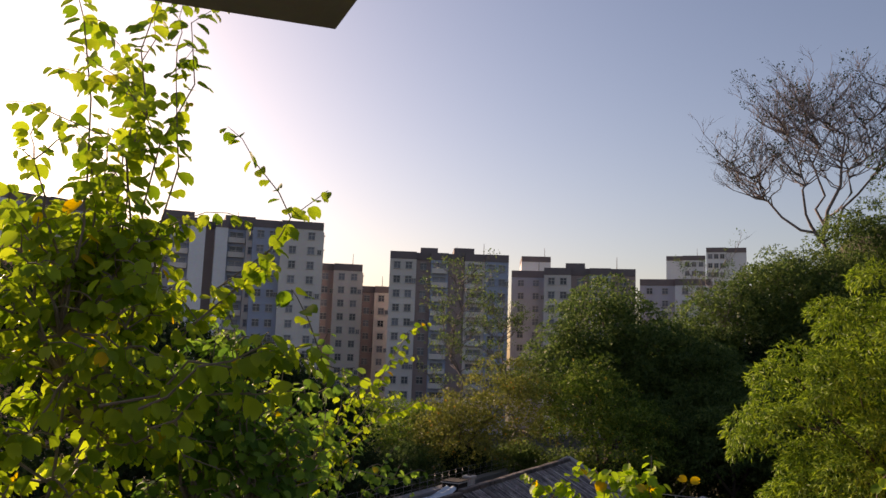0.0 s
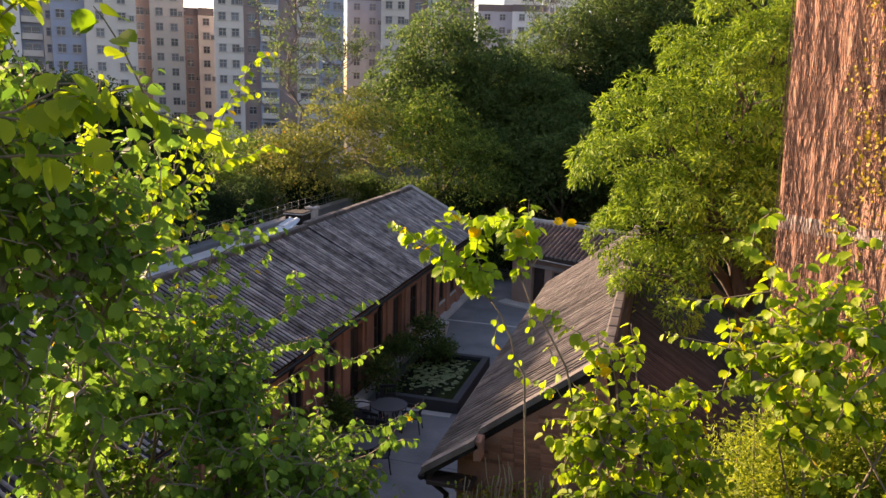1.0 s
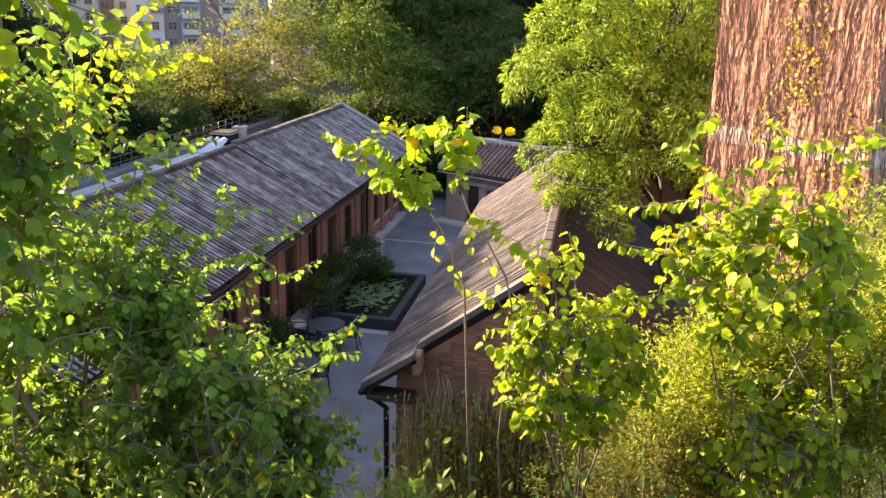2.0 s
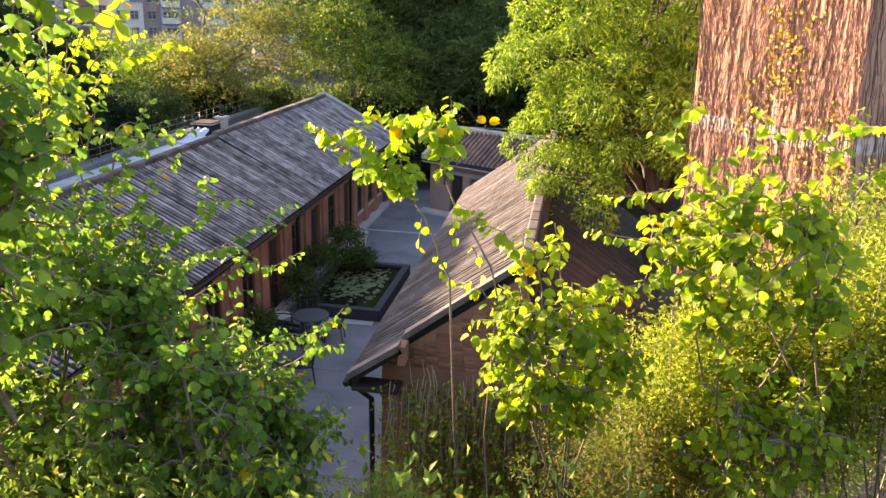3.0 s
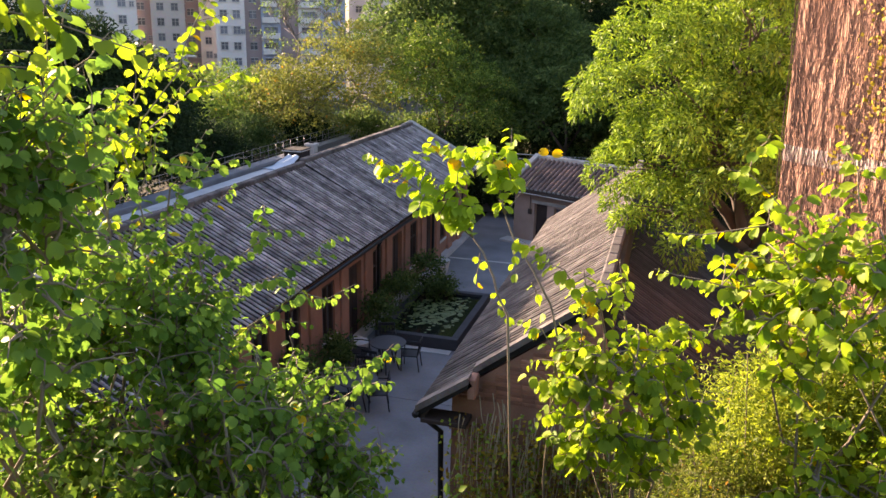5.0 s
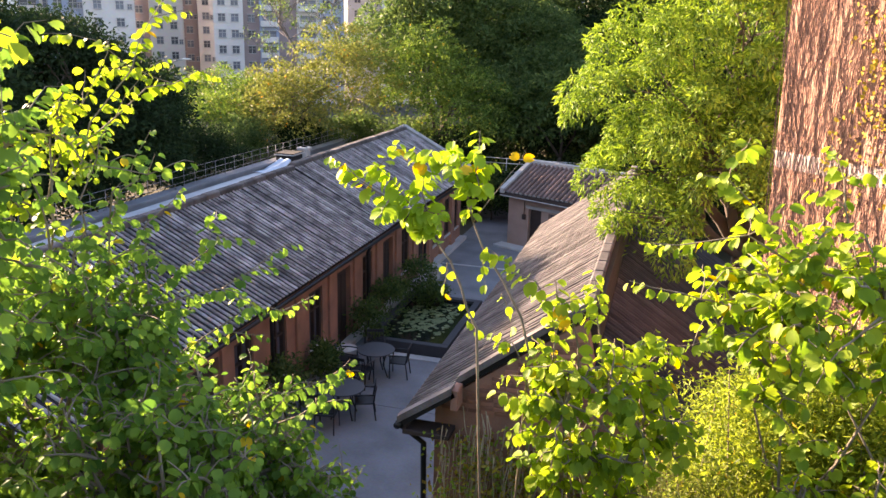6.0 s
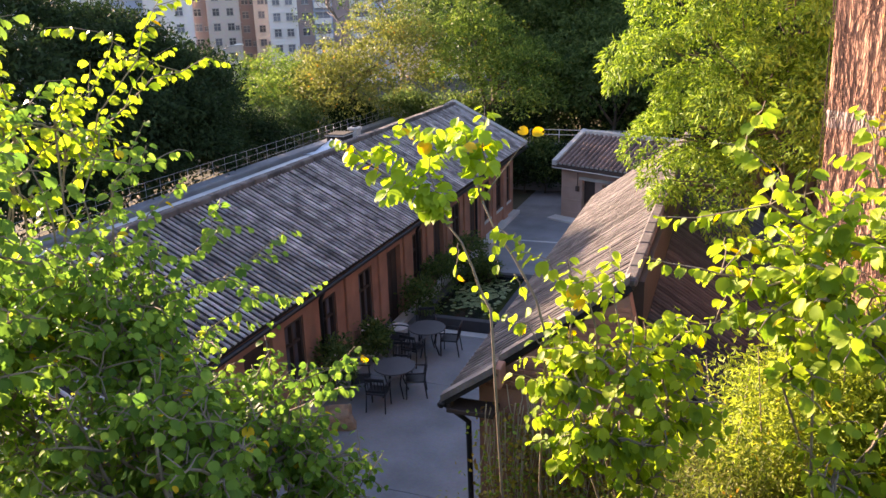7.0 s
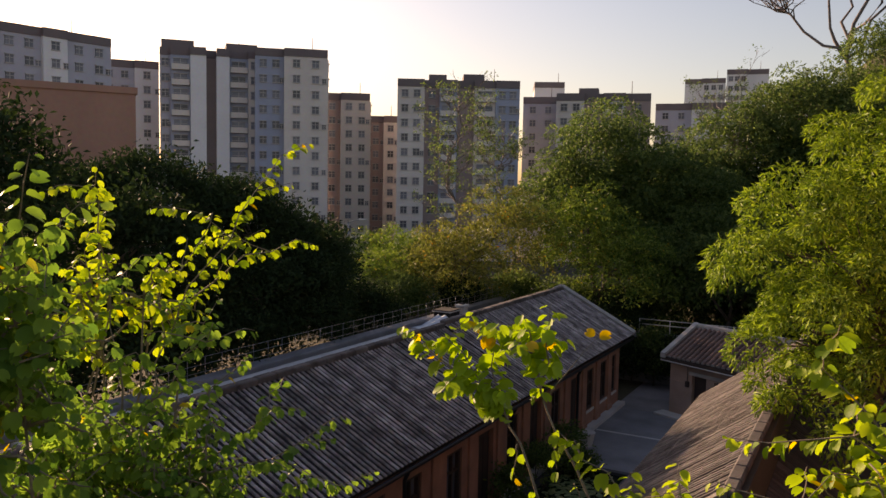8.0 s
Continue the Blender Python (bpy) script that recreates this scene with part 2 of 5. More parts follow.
def build_yard():
    bm = bmesh.new()
    for y0, y1 in ((9.6, 13.2), (13.22, 17.6), (17.62, 22.0), (22.02, 26.0), (26.02, 30.0), (30.14, 33.6), (33.62, 38.6)):
        box(bm, -8.96, -3.3, y0, y1, -0.2, 0.02)
    ob = part("pavement", bm, M_CONCRETE)
    tagged(ob, "grey concrete courtyard paving in large bays", "pavement", kind="structure")
    ob = part("trim", boxes((-8.6, -3.6, 30.01, 30.13, -0.1, 0.026), (-8.3, -5.95, 20.55, 20.85, -0.1, 0.04)), M_PALE)
    tagged(ob, "pale stone strips set in the paving", "paving strip", kind="structure")


build_yard()


# ---- tiled roofs ----
def tile_row_mesh(name, run, rise, side, mat, seg=0.3, r=0.034):
    """One row of half-round tiles from the eave (origin) up a slope; side -1 climbs towards -x."""
    length = math.hypot(run, rise)
    up = Vector((side * run, 0, rise)).normalized()
    out = Vector((-side * rise, 0, run)).normalized()
    across = Vector((0, 1, 0))
    n = max(2, round(length / seg))
    v, f, ix = [], [], []
    for i in range(n):
        a, b = up * (length * i / n - 0.02), up * (length * (i + 1) / n)
        ra, rb = r * 1.08, r * 0.95
        q = len(v)
        for base, rad in ((a, ra), (b, rb)):
            for k in range(5):
                w = math.pi * k / 4
                v.append(base + across * math.cos(w) * rad + out * (math.sin(w) * rad * 1.15 + 0.004 * (rad == ra)))
        for k in range(4):
            f.append((q + k, q + k + 1, q + 6 + k, q + 5 + k))
            ix.append(0)
        f.append((q + 4, q + 3, q + 2, q + 1, q))
        ix.append(1 if i == 0 else 0)
    return mesh_of(name, v, f, [mat, M_LIME], ix)


def tiled_roof(parent, y0, y1, xe, ze, xr, zr, mat, pitch=0.165, joined=False, label="slope of weathered grey half-round tile rows"):
    """A roof slope from an eave line (xe, ze) up to a ridge line (xr, zr): a thick slab with rows of tiles on it."""
    side = 1 if xr > xe else -1
    run, rise = abs(xr - xe), zr - ze
    o = Vector((-side * rise, 0, run)).normalized() * 0.10
    prof = [(xe, ze), (xr, zr), (xr - o.x, zr - o.z), (xe - o.x, ze - o.z)]
    v = [(x, y, z) for y in (y0, y1) for x, z in prof]
    f = [(0, 1, 5, 4), (1, 2, 6, 5), (2, 3, 7, 6), (3, 0, 4, 7), (3, 2, 1, 0), (4, 5, 6, 7)]
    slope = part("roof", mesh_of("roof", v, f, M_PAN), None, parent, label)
    n = int((y1 - y0 - 0.1) / pitch)
    step = (y1 - y0 - 0.1) / n
    row = tile_row_mesh("tile_rib", run, rise, side, mat)
    rnd = random.Random(int(y0 * 10) + int(xe * 7))
    if not joined:
        for i in range(n + 1):
            ob = new("tile_rib", row)
            ob.parent = slope
            ob.matrix_basis = pose(xe, y0 + 0.05 + i * step + rnd.uniform(-0.012, 0.012), ze + 0.004 + rnd.uniform(0, 0.012), 0, 0, rnd.uniform(-0.35, 0.35))
    else:
        v, f = [], []
        rv, rf = [w.co.copy() for w in row.vertices], [tuple(p.vertices) for p in row.polygons]
        for i in range(n + 1):
            q = len(v)
            v += [w + Vector((xe, y0 + 0.05 + i * step, ze + 0.004)) for w in rv]
            f += [tuple(q + k for k in p) for p in rf]
        tagged(part("tile_ribs", mesh_of("tile_ribs", v, f, mat), None, slope), kind="stuff")
    return slope


def ridge_cap(parent, x, y0, y1, z, mat, w=0.15, h=0.16):
    n = int((y1 - y0) / 0.6)
    for i in range(n):
        a, b = y0 + (y1 - y0) * i / n, y0 + (y1 - y0) * (i + 1) / n - 0.008
        part("ridge_tile", boxes((x - w, x + w, a, b, z - 0.06, z + h * (0.92 + 0.16 * noise.noise(Vector((x, a, 3))))), bevel=0.03), mat, parent)


def window_unit(parent, x, y, w, z0, z1, side=1):
    """A tall dark timber window in a wall that faces +x, with a stone sill."""
    fr = part("window", boxes((x - 0.1, x + 0.05, y - w / 2, y - w / 2 + 0.09, z0, z1), (x - 0.1, x + 0.05, y + w / 2 - 0.09, y + w / 2, z0, z1), (x - 0.1, x + 0.05, y - w / 2 + 0.09, y + w / 2 - 0.09, z1 - 0.09, z1), (x - 0.1, x + 0.04, y - 0.03, y + 0.03, z0 + 0.08, z1 - 0.09), (x - 0.1, x + 0.05, y - w / 2 + 0.09, y + w / 2 - 0.09, z0, z0 + 0.08), (x - 0.1, x + 0.035, y - w / 2 + 0.09, y - 0.03, z0 + (z1 - z0) * 0.62, z0 + (z1 - z0) * 0.62 + 0.05), (x - 0.1, x + 0.035, y + 0.03, y + w / 2 - 0.09, z0 + (z1 - z0) * 0.62, z0 + (z1 - z0) * 0.62 + 0.05)), M_DARKWOOD, parent, "dark timber window with a glazing bar")
    part("pane", boxes((x - 0.07, x - 0.055, y - w / 2 + 0.05, y + w / 2 - 0.05, z0 + 0.05, z1 - 0.05)), M_GLASS, fr, "dark glass")
    part("sill", boxes((x - 0.05, x + 0.14, y - w / 2 - 0.08, y + w / 2 + 0.08, z0 - 0.1, z0 - 0.002), bevel=0.01), M_PALE, parent, "pale stone sill")


# ---- long range of the courtyard ----
def build_long_house():
    house = thing("long_house", (0, 0, 0), "long single-storey red brick house with a grey tiled gable roof", "house")
    xw, y0, y1 = -8.95, 8.2, 34.1
    openings = [(10.4, "w"), (12.2, "w"), (13.9, "d"), (15.4, "w"), (17.0, "w"), (19.1, "w"), (21.0, "d"), (22.85, "w"), (24.7, "d"), (26.5, "w"), (28.5, "d"), (30.2, "w"), (31.9, "w"), (33.2, "w")]
    bm = bmesh.new()
    at = y0
    for y, k in openings:
        w = 0.82 if k == "w" else 0.95
        lo, hi = (0.72, 2.28) if k == "w" else (0.0, 2.3)
        box(bm, xw - 0.3, xw, at, y - w / 2, 0, 3.1)
        box(bm, xw - 0.3, xw, y - w / 2, y + w / 2, hi, 3.1)
        if lo:
            box(bm, xw - 0.3, xw, y - w / 2, y + w / 2, 0, lo)
        at = y + w / 2
    box(bm, xw - 0.3, xw, at, y1, 0, 3.1)
    part("wall", bm, M_BRICK, house, "weathered red brick front wall")
    part("wall", boxes((-14.5, -14.2, y0, y1, 0, 3.1)), M_BRICK, house)
    for ya, yb in ((y0, y0 + 0.3), (y1 - 0.3, y1)):
        bm = boxes((-14.2, xw - 0.3, ya, yb, 0, 3.1))
        a = [bm.verts.new((x, y, z)) for y in (ya, yb) for x, z in ((-14.2, 3.1), (xw - 0.3, 3.1), (-11.72, 4.48))]
        for q in ((0, 1, 2), (5, 4, 3), (0, 3, 4, 1), (1, 4, 5, 2), (2, 5, 3, 0)):
            bm.faces.new([a[i] for i in q])
        part("gable_wall", bm, M_BRICK, house)
    for y, k in openings:
        if k == "w":
            window_unit(house, xw - 0.1, y, 0.82, 0.72, 2.28)
        else:
            d = part("door", boxes((xw - 0.2, xw - 0.13, y - 0.44, y + 0.44, 0.03, 2.27)), M_DARKWOOD, house, "dark timber door")
            part("door_panel", boxes((xw - 0.13, xw - 0.11, y - 0.34, y - 0.04, 0.3, 2.1), (xw - 0.13, xw - 0.11, y + 0.04, y + 0.34, 0.3, 2.1), bevel=0.008), M_DARKWOOD, d)
    # pilasters and downpipes between the openings
    for y in (11.3, 13.0, 14.65, 18.1, 20.1, 21.9, 23.75, 25.6, 27.5, 29.4, 31.05, 32.6):
        part("pilaster", boxes((xw - 0.02, xw + 0.07, y - 0.24, y + 0.24, 0, 2.86), (xw - 0.02, xw + 0.11, y - 0.3, y + 0.3, 0, 0.35), bevel=0.015), M_BRICK, house, "brick pilaster on a plinth")
    for y in (16.2, 22.2, 28.0):
        tube("downpipe", [(xw + 0.26, y, 0.0), (xw + 0.26, y, 2.5), (xw + 0.42, y, 2.85)], [0.05] * 3, M_BLACK, house, 8, "black downpipe")
    part("plinth", boxes((xw + 0.002, xw + 0.32, y0, y1, 0.0, 0.17), bevel=0.015), M_PALE, house, "pale stone plinth step")
    # eave board and gutter
    part("eave_board", boxes((-8.72, -8.66, y0 - 0.2, y1 + 0.2, 2.78, 2.94)), M_DARKWOOD, house)
    tube("gutter", [(-8.44, y0 - 0.25, 2.86), (-8.44, y1 + 0.25, 2.86)], [0.055, 0.055], M_BLACK, house, 8, "black gutter")
    for a, b, lift in ((y0 - 0.35, 23.4, 0.0), (23.42, y1 + 0.35, 0.09)):
        tiled_roof(house, a, b, -8.46, 3.0 + lift * 0.3, -11.72, 4.62 + lift, M_TILE)
        tiled_roof(house, a, b, -14.98, 3.0, -11.72, 4.62 + lift, M_TILE, joined=True)
        ridge_cap(house, -11.72, a, b, 4.64 + lift, M_TILE_RED, 0.12, 0.11)
    for yy, lift in ((y1 + 0.32, 0.09), (y0 - 0.32, 0.0)):
        for xa in (-8.42, -15.02):
            v, f = tube_data([(xa, yy, 3.06 + lift * 0.3), (-11.72, yy, 4.74 + lift)], [0.11, 0.11], 6)
            part("verge", mesh_of("verge", v, f, M_LIME), None, house, "pale mortared verge")


build_long_house()


# ---- short range across the courtyard ----
def build_side_house():
    house = thing("side_house", (0, 0, 0), "small brick house with a brown tiled gable roof", "house")
    y0, y1, xl, xr = 12.2, 25.4, -3.6, 0.75
    ridge = (-1.3, 5.0)
    part("wall", boxes((xl, xl + 0.28, y0 + 0.28, y1 - 0.28, 0, 3.05)), M_BRICK, house)
    part("wall", boxes((xr - 0.28, xr, y0 + 0.28, y1 - 0.28, 0, 2.66)), M_BRICK, house)
    for ya, yb in ((y0, y0 + 0.28), (y1 - 0.28, y1)):
        bm = boxes((xl, xr, ya, yb, 0, 2.698))
        a = [bm.verts.new((x, y, z)) for y in (ya, yb) for x, z in ((xl, 2.7), (xr, 2.7), (-1.1, 3.95), (ridge[0], ridge[1] - 0.16), (xl, 3.12))]
        for q in ((0, 1, 2, 3, 4), (9, 8, 7, 6, 5), (0, 5, 6, 1), (1, 6, 7, 2), (2, 7, 8, 3), (3, 8, 9, 4), (4, 9, 5, 0)):
            bm.faces.new([a[i] for i in q])
        part("gable_wall", bm, M_BRICK, house, "red brick gable wall")
    tiled_roof(house, y0 - 0.02, y1 + 0.4, -4.06, 2.95, *ridge, M_TILE_RED, 0.16, label="slope of brown weathered tile rows")
    step_x = -3.22
    step_z = 2.95 + (ridge[1] - 2.95) * (step_x + 4.06) / (ridge[0] + 4.06)
    tiled_roof(house, y0 - 0.42, y0 - 0.03, -4.06, 2.95, step_x, step_z, M_TILE_RED, 0.13, label="end strip of the eave")
    # pale coping over the brick gable, stepped down to the eave strip
    for a, b, ya in (((step_x, step_z + 0.05), (ridge[0], ridge[1] + 0.1), y0 - 0.1), ((-1.2, 4.16), (1.62, 2.35), y0 - 0.34), ((-4.1, 2.97), (step_x, step_z + 0.02), y0 - 0.46)):
        q = [(x, y, z + d) for y in (ya, ya + 0.2) for (x, z), d in ((a, -0.06), (b, -0.06), (b, 0.06), (a, 0.06))]
        part("coping", mesh_of("coping", q, [(3, 2, 1, 0), (4, 5, 6, 7), (0, 1, 5, 4), (1, 2, 6, 5), (2, 3, 7, 6), (3, 0, 4, 7)], M_TILE_RED), None, house, "mortared coping along the roof edge")
    part("corbel", boxes((step_x - 0.02, step_x + 0.1, y0 - 0.42, y0 - 0.105, step_z - 0.32, step_z + 0.03), bevel=0.015), M_BRICK, house, "stepped corbel at the verge")
    part("soffit", boxes((-4.02, step_x - 0.03, y0 - 0.42, y0 - 0.003, 2.72, 2.8), bevel=0.01), M_DARKWOOD, house, "dark soffit under the eave end")
    # this slope's shade is carried by its darker tile colour
    tiled_roof(house, y0 - 0.3, y1 + 0.4, 1.6, 2.3, -1.12, 4.1, M_TILE_SHADED, 0.16, label="lower slope of weathered tile rows, coloured dark for shade")
    part("ridge_wall", boxes((ridge[0] - 0.02, -1.12, y0 + 0.29, y1 - 0.29, 3.9, ridge[1] - 0.04)), M_DARKWOOD, house, "dark upstand under the ridge")
    ridge_cap(house, ridge[0], y0 - 0.02, y1 + 0.4, ridge[1] + 0.02, M_TILE_RED, 0.1, 0.09)
    part("eave_board", boxes((-4.02, -3.96, y0 - 0.4, y1 + 0.4, 2.74, 2.9)), M_DARKWOOD, house)
    tube("gutter", [(-4.1, y0 - 0.45, 2.86), (-4.1, y1 + 0.45, 2.86)], [0.06, 0.06], M_BLACK, house, 8, "black gutter")
    tube("downpipe", [(-4.08, y0 - 0.3, 2.8), (-3.75, y0 - 0.12, 2.45), (-3.72, y0 - 0.1, 0.0)], [0.05] * 3, M_BLACK, house, 8, "black downpipe")
    # brick courses on the near gable
    bm = boxes((0, 0.205, -0.012, 0.02, 0, 0.062), bevel=0.006)
    brick = bpy.data.meshes.new("brick")
    bm.to_mesh(brick)
    bm.free()
    brick.materials.append(M_BRICKPIECE)
    gable = [o for o in house.children if o.name.startswith("gable_wall")][0]
    count = 0
    z = 4.72
    odd = 0
    while z > 3.0 and count < 290:
        lo = ridge[0] - (ridge[1] - 0.3 - z) * 1.34
        hi = min(ridge[0] + (ridge[1] - 0.3 - z) * 1.07, -1.1 + max(0.0, 3.88 - z) * 1.45)
        x = lo + (0.1 if odd else 0.0)
        while x + 0.21 < hi and count < 290:
            ob = new("brick", brick)
            ob.parent = gable
            ob.matrix_basis = pose(x, y0 - 0.004, z + 0.002)
            x += 0.217
            count += 1
        z -= 0.075
        odd ^= 1


build_side_house()


# ---- hut at the end of the courtyard ----
def build_hut():
    hut = thing("brick_hut", (0, 0, 0), "small faded brick hut with a red-brown tiled roof", "house")
    x0, x1, ya, yb, top = -6.98, -2.6, 33.8, 37.3, 2.3
    doorway, hatch = (-5.95, -5.3), (-4.95, -4.5)
    bm = bmesh.new()
    for a, b, lo, hi in ((x0, doorway[0], 0, top), (*doorway, 1.78, top), (doorway[1], hatch[0], 0, top), (*hatch, 0, 1.05), (*hatch, 1.72, top), (hatch[1], x1, 0, top)):
        box(bm, a, b, ya, ya + 0.25, lo, hi)
    wall = part("wall", bm, M_PINK, hut, "faded pink brick front wall")
    for w in ((x0, x0 + 0.25, ya + 0.25, yb), (x1 - 0.25, x1, ya + 0.25, yb), (x0 + 0.25, x1 - 0.25, yb - 0.25, yb)):
        part("wall", boxes((*w, 0, top)), M_PINK, hut)
    part("door", boxes((doorway[0] + 0.02, doorway[1] - 0.02, ya + 0.17, ya + 0.22, 0.0, 1.77)), M_DARKWOOD, hut, "dark timber door deep in its doorway")
    part("window", boxes((hatch[0] + 0.02, hatch[1] - 0.02, ya + 0.15, ya + 0.19, 1.06, 1.71)), M_GLASS, hut, "small dark window")
    part("lintel", boxes((doorway[0] - 0.12, hatch[1] + 0.12, ya - 0.045, ya - 0.002, 1.8, 1.93), bevel=0.01), M_LIME, hut, "pale lintel band over the openings")
    part("meter_box", boxes((-6.22, -6.06, ya - 0.09, ya - 0.002, 1.3, 1.52), bevel=0.01), M_DARKWOOD, hut)
    tube("conduit", [(-6.14, ya - 0.04, 1.52), (-6.14, ya - 0.03, 2.1)], [0.014, 0.014], M_BLACK, hut, 5)
    part("doorstep", boxes((x0 - 0.3, -4.2, ya - 0.62, ya - 0.003, 0.0, 0.12), bevel=0.02), M_PALE, hut, "pale stone doorstep")
    for i in range(3):
        # faint courses where the render has worn to the brick
        part("brick_course", boxes((x0 + 0.02, doorway[0] - 0.02, ya - 0.012, ya - 0.003, 0.3 + 0.55 * i, 0.36 + 0.55 * i), bevel=0.004), M_PINK, wall)
    # roof: eaves along x, so the ribs are built turned by a quarter
    run, rise = 2.15, 1.0
    ze = 2.42
    ym = (ya + yb) / 2
    xa, xb = x0 - 0.16, x1 + 0.3
    holder = part("roof", boxes((xa, xb, ya - 0.32, yb + 0.32, top + 0.002, top + 0.07)), M_DARKWOOD, hut, "eave boards")
    part("fascia", boxes((xa - 0.02, xb, ya - 0.42, ya - 0.36, ze - 0.16, ze - 0.02), bevel=0.01), M_DARKWOOD, holder, "dark fascia board")
    tube("gutter", [(xa, ya - 0.46, ze - 0.14), (xb, ya - 0.46, ze - 0.2)], [0.03, 0.03], M_LIME, hut, 6, "pale pipe under the eave")
    row = tile_row_mesh("tile_rib", run, rise, 1, M_TILE_HUT, 0.26, 0.075)
    n = 21
    for i in range(n + 1):
        x = xa + 0.16 + (xb - xa - 0.2) * i / n
        for yy, turn in ((ya - 0.4, 90), (yb + 0.4, -90)):
            ob = new("tile_rib", row)
            ob.parent = holder
            ob.matrix_basis = pose(x, yy, ze + 0.02, 0, 0, turn)
    zr = ze + rise
    v = [(x, y, z) for x in (xa, xb) for y, z in ((ya - 0.4, ze), (ym, zr - 0.01), (yb + 0.4, ze), (yb + 0.4, ze - 0.06), (ym, zr - 0.12), (ya - 0.4, ze - 0.06))]
    f = [(0, 1, 7, 6), (1, 2, 8, 7), (2, 3, 9, 8), (3, 4, 10, 9), (4, 5, 11, 10), (5, 0, 6, 11), (0, 5, 4, 1), (1, 4, 3, 2), (6, 7, 10, 11), (7, 8, 9, 10)]
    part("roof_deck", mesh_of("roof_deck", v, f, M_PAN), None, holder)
    part("ridge_cap", boxes((xa + 0.1, xb, ym - 0.13, ym + 0.13, zr - 0.05, zr + 0.16), bevel=0.03), M_LIME, hut, "pale mortared ridge cap")
    for side in (-1, 1):
        # raised pale verge along the open gable
        ye = ya - 0.46 if side < 0 else yb + 0.46
        w = [(xa - 0.02, ye, ze - 0.04), (xa - 0.02, ym, zr + 0.02), (xa - 0.02, ym, zr + 0.2), (xa - 0.02, ye, ze + 0.16)]
        q = [*w, *[(x + 0.22, y, z) for x, y, z in w]]
        part("verge", mesh_of("verge", q, [(0, 1, 2, 3), (7, 6, 5, 4), (0, 4, 5, 1), (1, 5, 6, 2), (2, 6, 7, 3), (3, 7, 4, 0)], M_LIME), None, hut, "pale mortared verge")
    gx = [(x0, ya, top), (x0, yb, top), (x0, ym, zr - 0.14)]
    q = [*gx, *[(x + 0.25, y, z) for x, y, z in gx]]
    part("gable_wall", mesh_of("gable_wall", q, [(0, 1, 2), (5, 4, 3), (0, 3, 4, 1), (1, 4, 5, 2), (2, 5, 3, 0)], M_PINK), None, hut)
    # the hut stands askew to the yard, turned about its front corner
    hut.matrix_basis = pose(x0 + 0.25, ya, 0, 0, 0, -24) @ pose(-x0, -ya, 0)


build_hut()


# ---- boundary wall, ledge, rails ----
def rail_run(name, a, b, n, h, mat, label, bars=3, thick=0.025):
    fence = thing(name, a, label, "railing")
    d = Vector(b) - Vector(a)
    for i in range(n + 1):
        p = d * i / n
        tube("post", [p, p + Vector((0, 0, h))], [thick, thick], mat, fence, 6)
    for k in range(bars):
        z = Vector((0, 0, h * (1 - 0.36 * k)))
        tube("rail", [z, d + z], [thick * 0.9, thick * 0.9], mat, fence, 6)
    return fence


ob = part("wall_west", boxes((-16.9, -16.5, 8, 45, -0.2, 3.3), (-16.95, -16.45, 8, 45, 3.3, 3.4), bevel=0.01), M_CONCRETE)
tagged(ob, "grey concrete boundary wall behind the long house", "wall", kind="structure")
rail_run("railing", (-16.7, 14, 3.4), (-16.7, 44, 3.4), 44, 0.62, M_GALV, "thin galvanised railing on the boundary wall", 3, 0.0065)
ob = part("ledge", boxes((-16.45, -15.1, 12, 31.3, -0.1, 3.06), (-16.45, -15.02, 12, 31.3, 3.06, 3.2), bevel=0.012), M_LEDGE)
tagged(ob, "whitewashed ledge between house and boundary wall", "ledge", kind="structure")
chim = thing("chimney_stack", (-16.05, 33.2, 0), "square pale chimney stack with a weathered cap", "chimney")
part("stack", boxes((-0.2, 0.2, -0.2, 0.2, 0, 3.66), bevel=0.015), M_PALE, chim)
part("cap", boxes((-0.25, 0.25, -0.25, 0.25, 3.662, 3.78), bevel=0.02), M_PALE, chim)
part("flue", boxes((-0.1, 0.1, -0.1, 0.1, 3.78, 3.84), bevel=0.01), M_BLACK, chim, "sooty flue mouth")
tank = thing("vent_box", (-16.2, 32.0, 0), "dark metal vent box with a pale rimmed lid", "vent box")
part("pier", boxes((-0.34, 0.34, -0.5, 0.5, 0, 3.1)), M_CONCRETE, tank)
body = part("body", boxes((-0.4, 0.4, -0.45, 0.5, 3.1, 3.62), bevel=0.02), M_SOOT, tank)
for k in range(5):
    part("louvre", boxes((-0.34, 0.34, -0.475, -0.452, 3.16 + 0.08 * k, 3.2 + 0.08 * k), bevel=0.004), M_BLACK, body)
part("lid", boxes((-0.44, 0.44, -0.5, 0.55, 3.622, 3.7), bevel=0.02), M_SOOT, tank)
part("lid_rim", boxes((-0.46, 0.46, -0.53, -0.502, 3.62, 3.66), (0.442, 0.47, -0.5, 0.55, 3.62, 3.66)), M_PALE, tank, "pale rim of the lid")


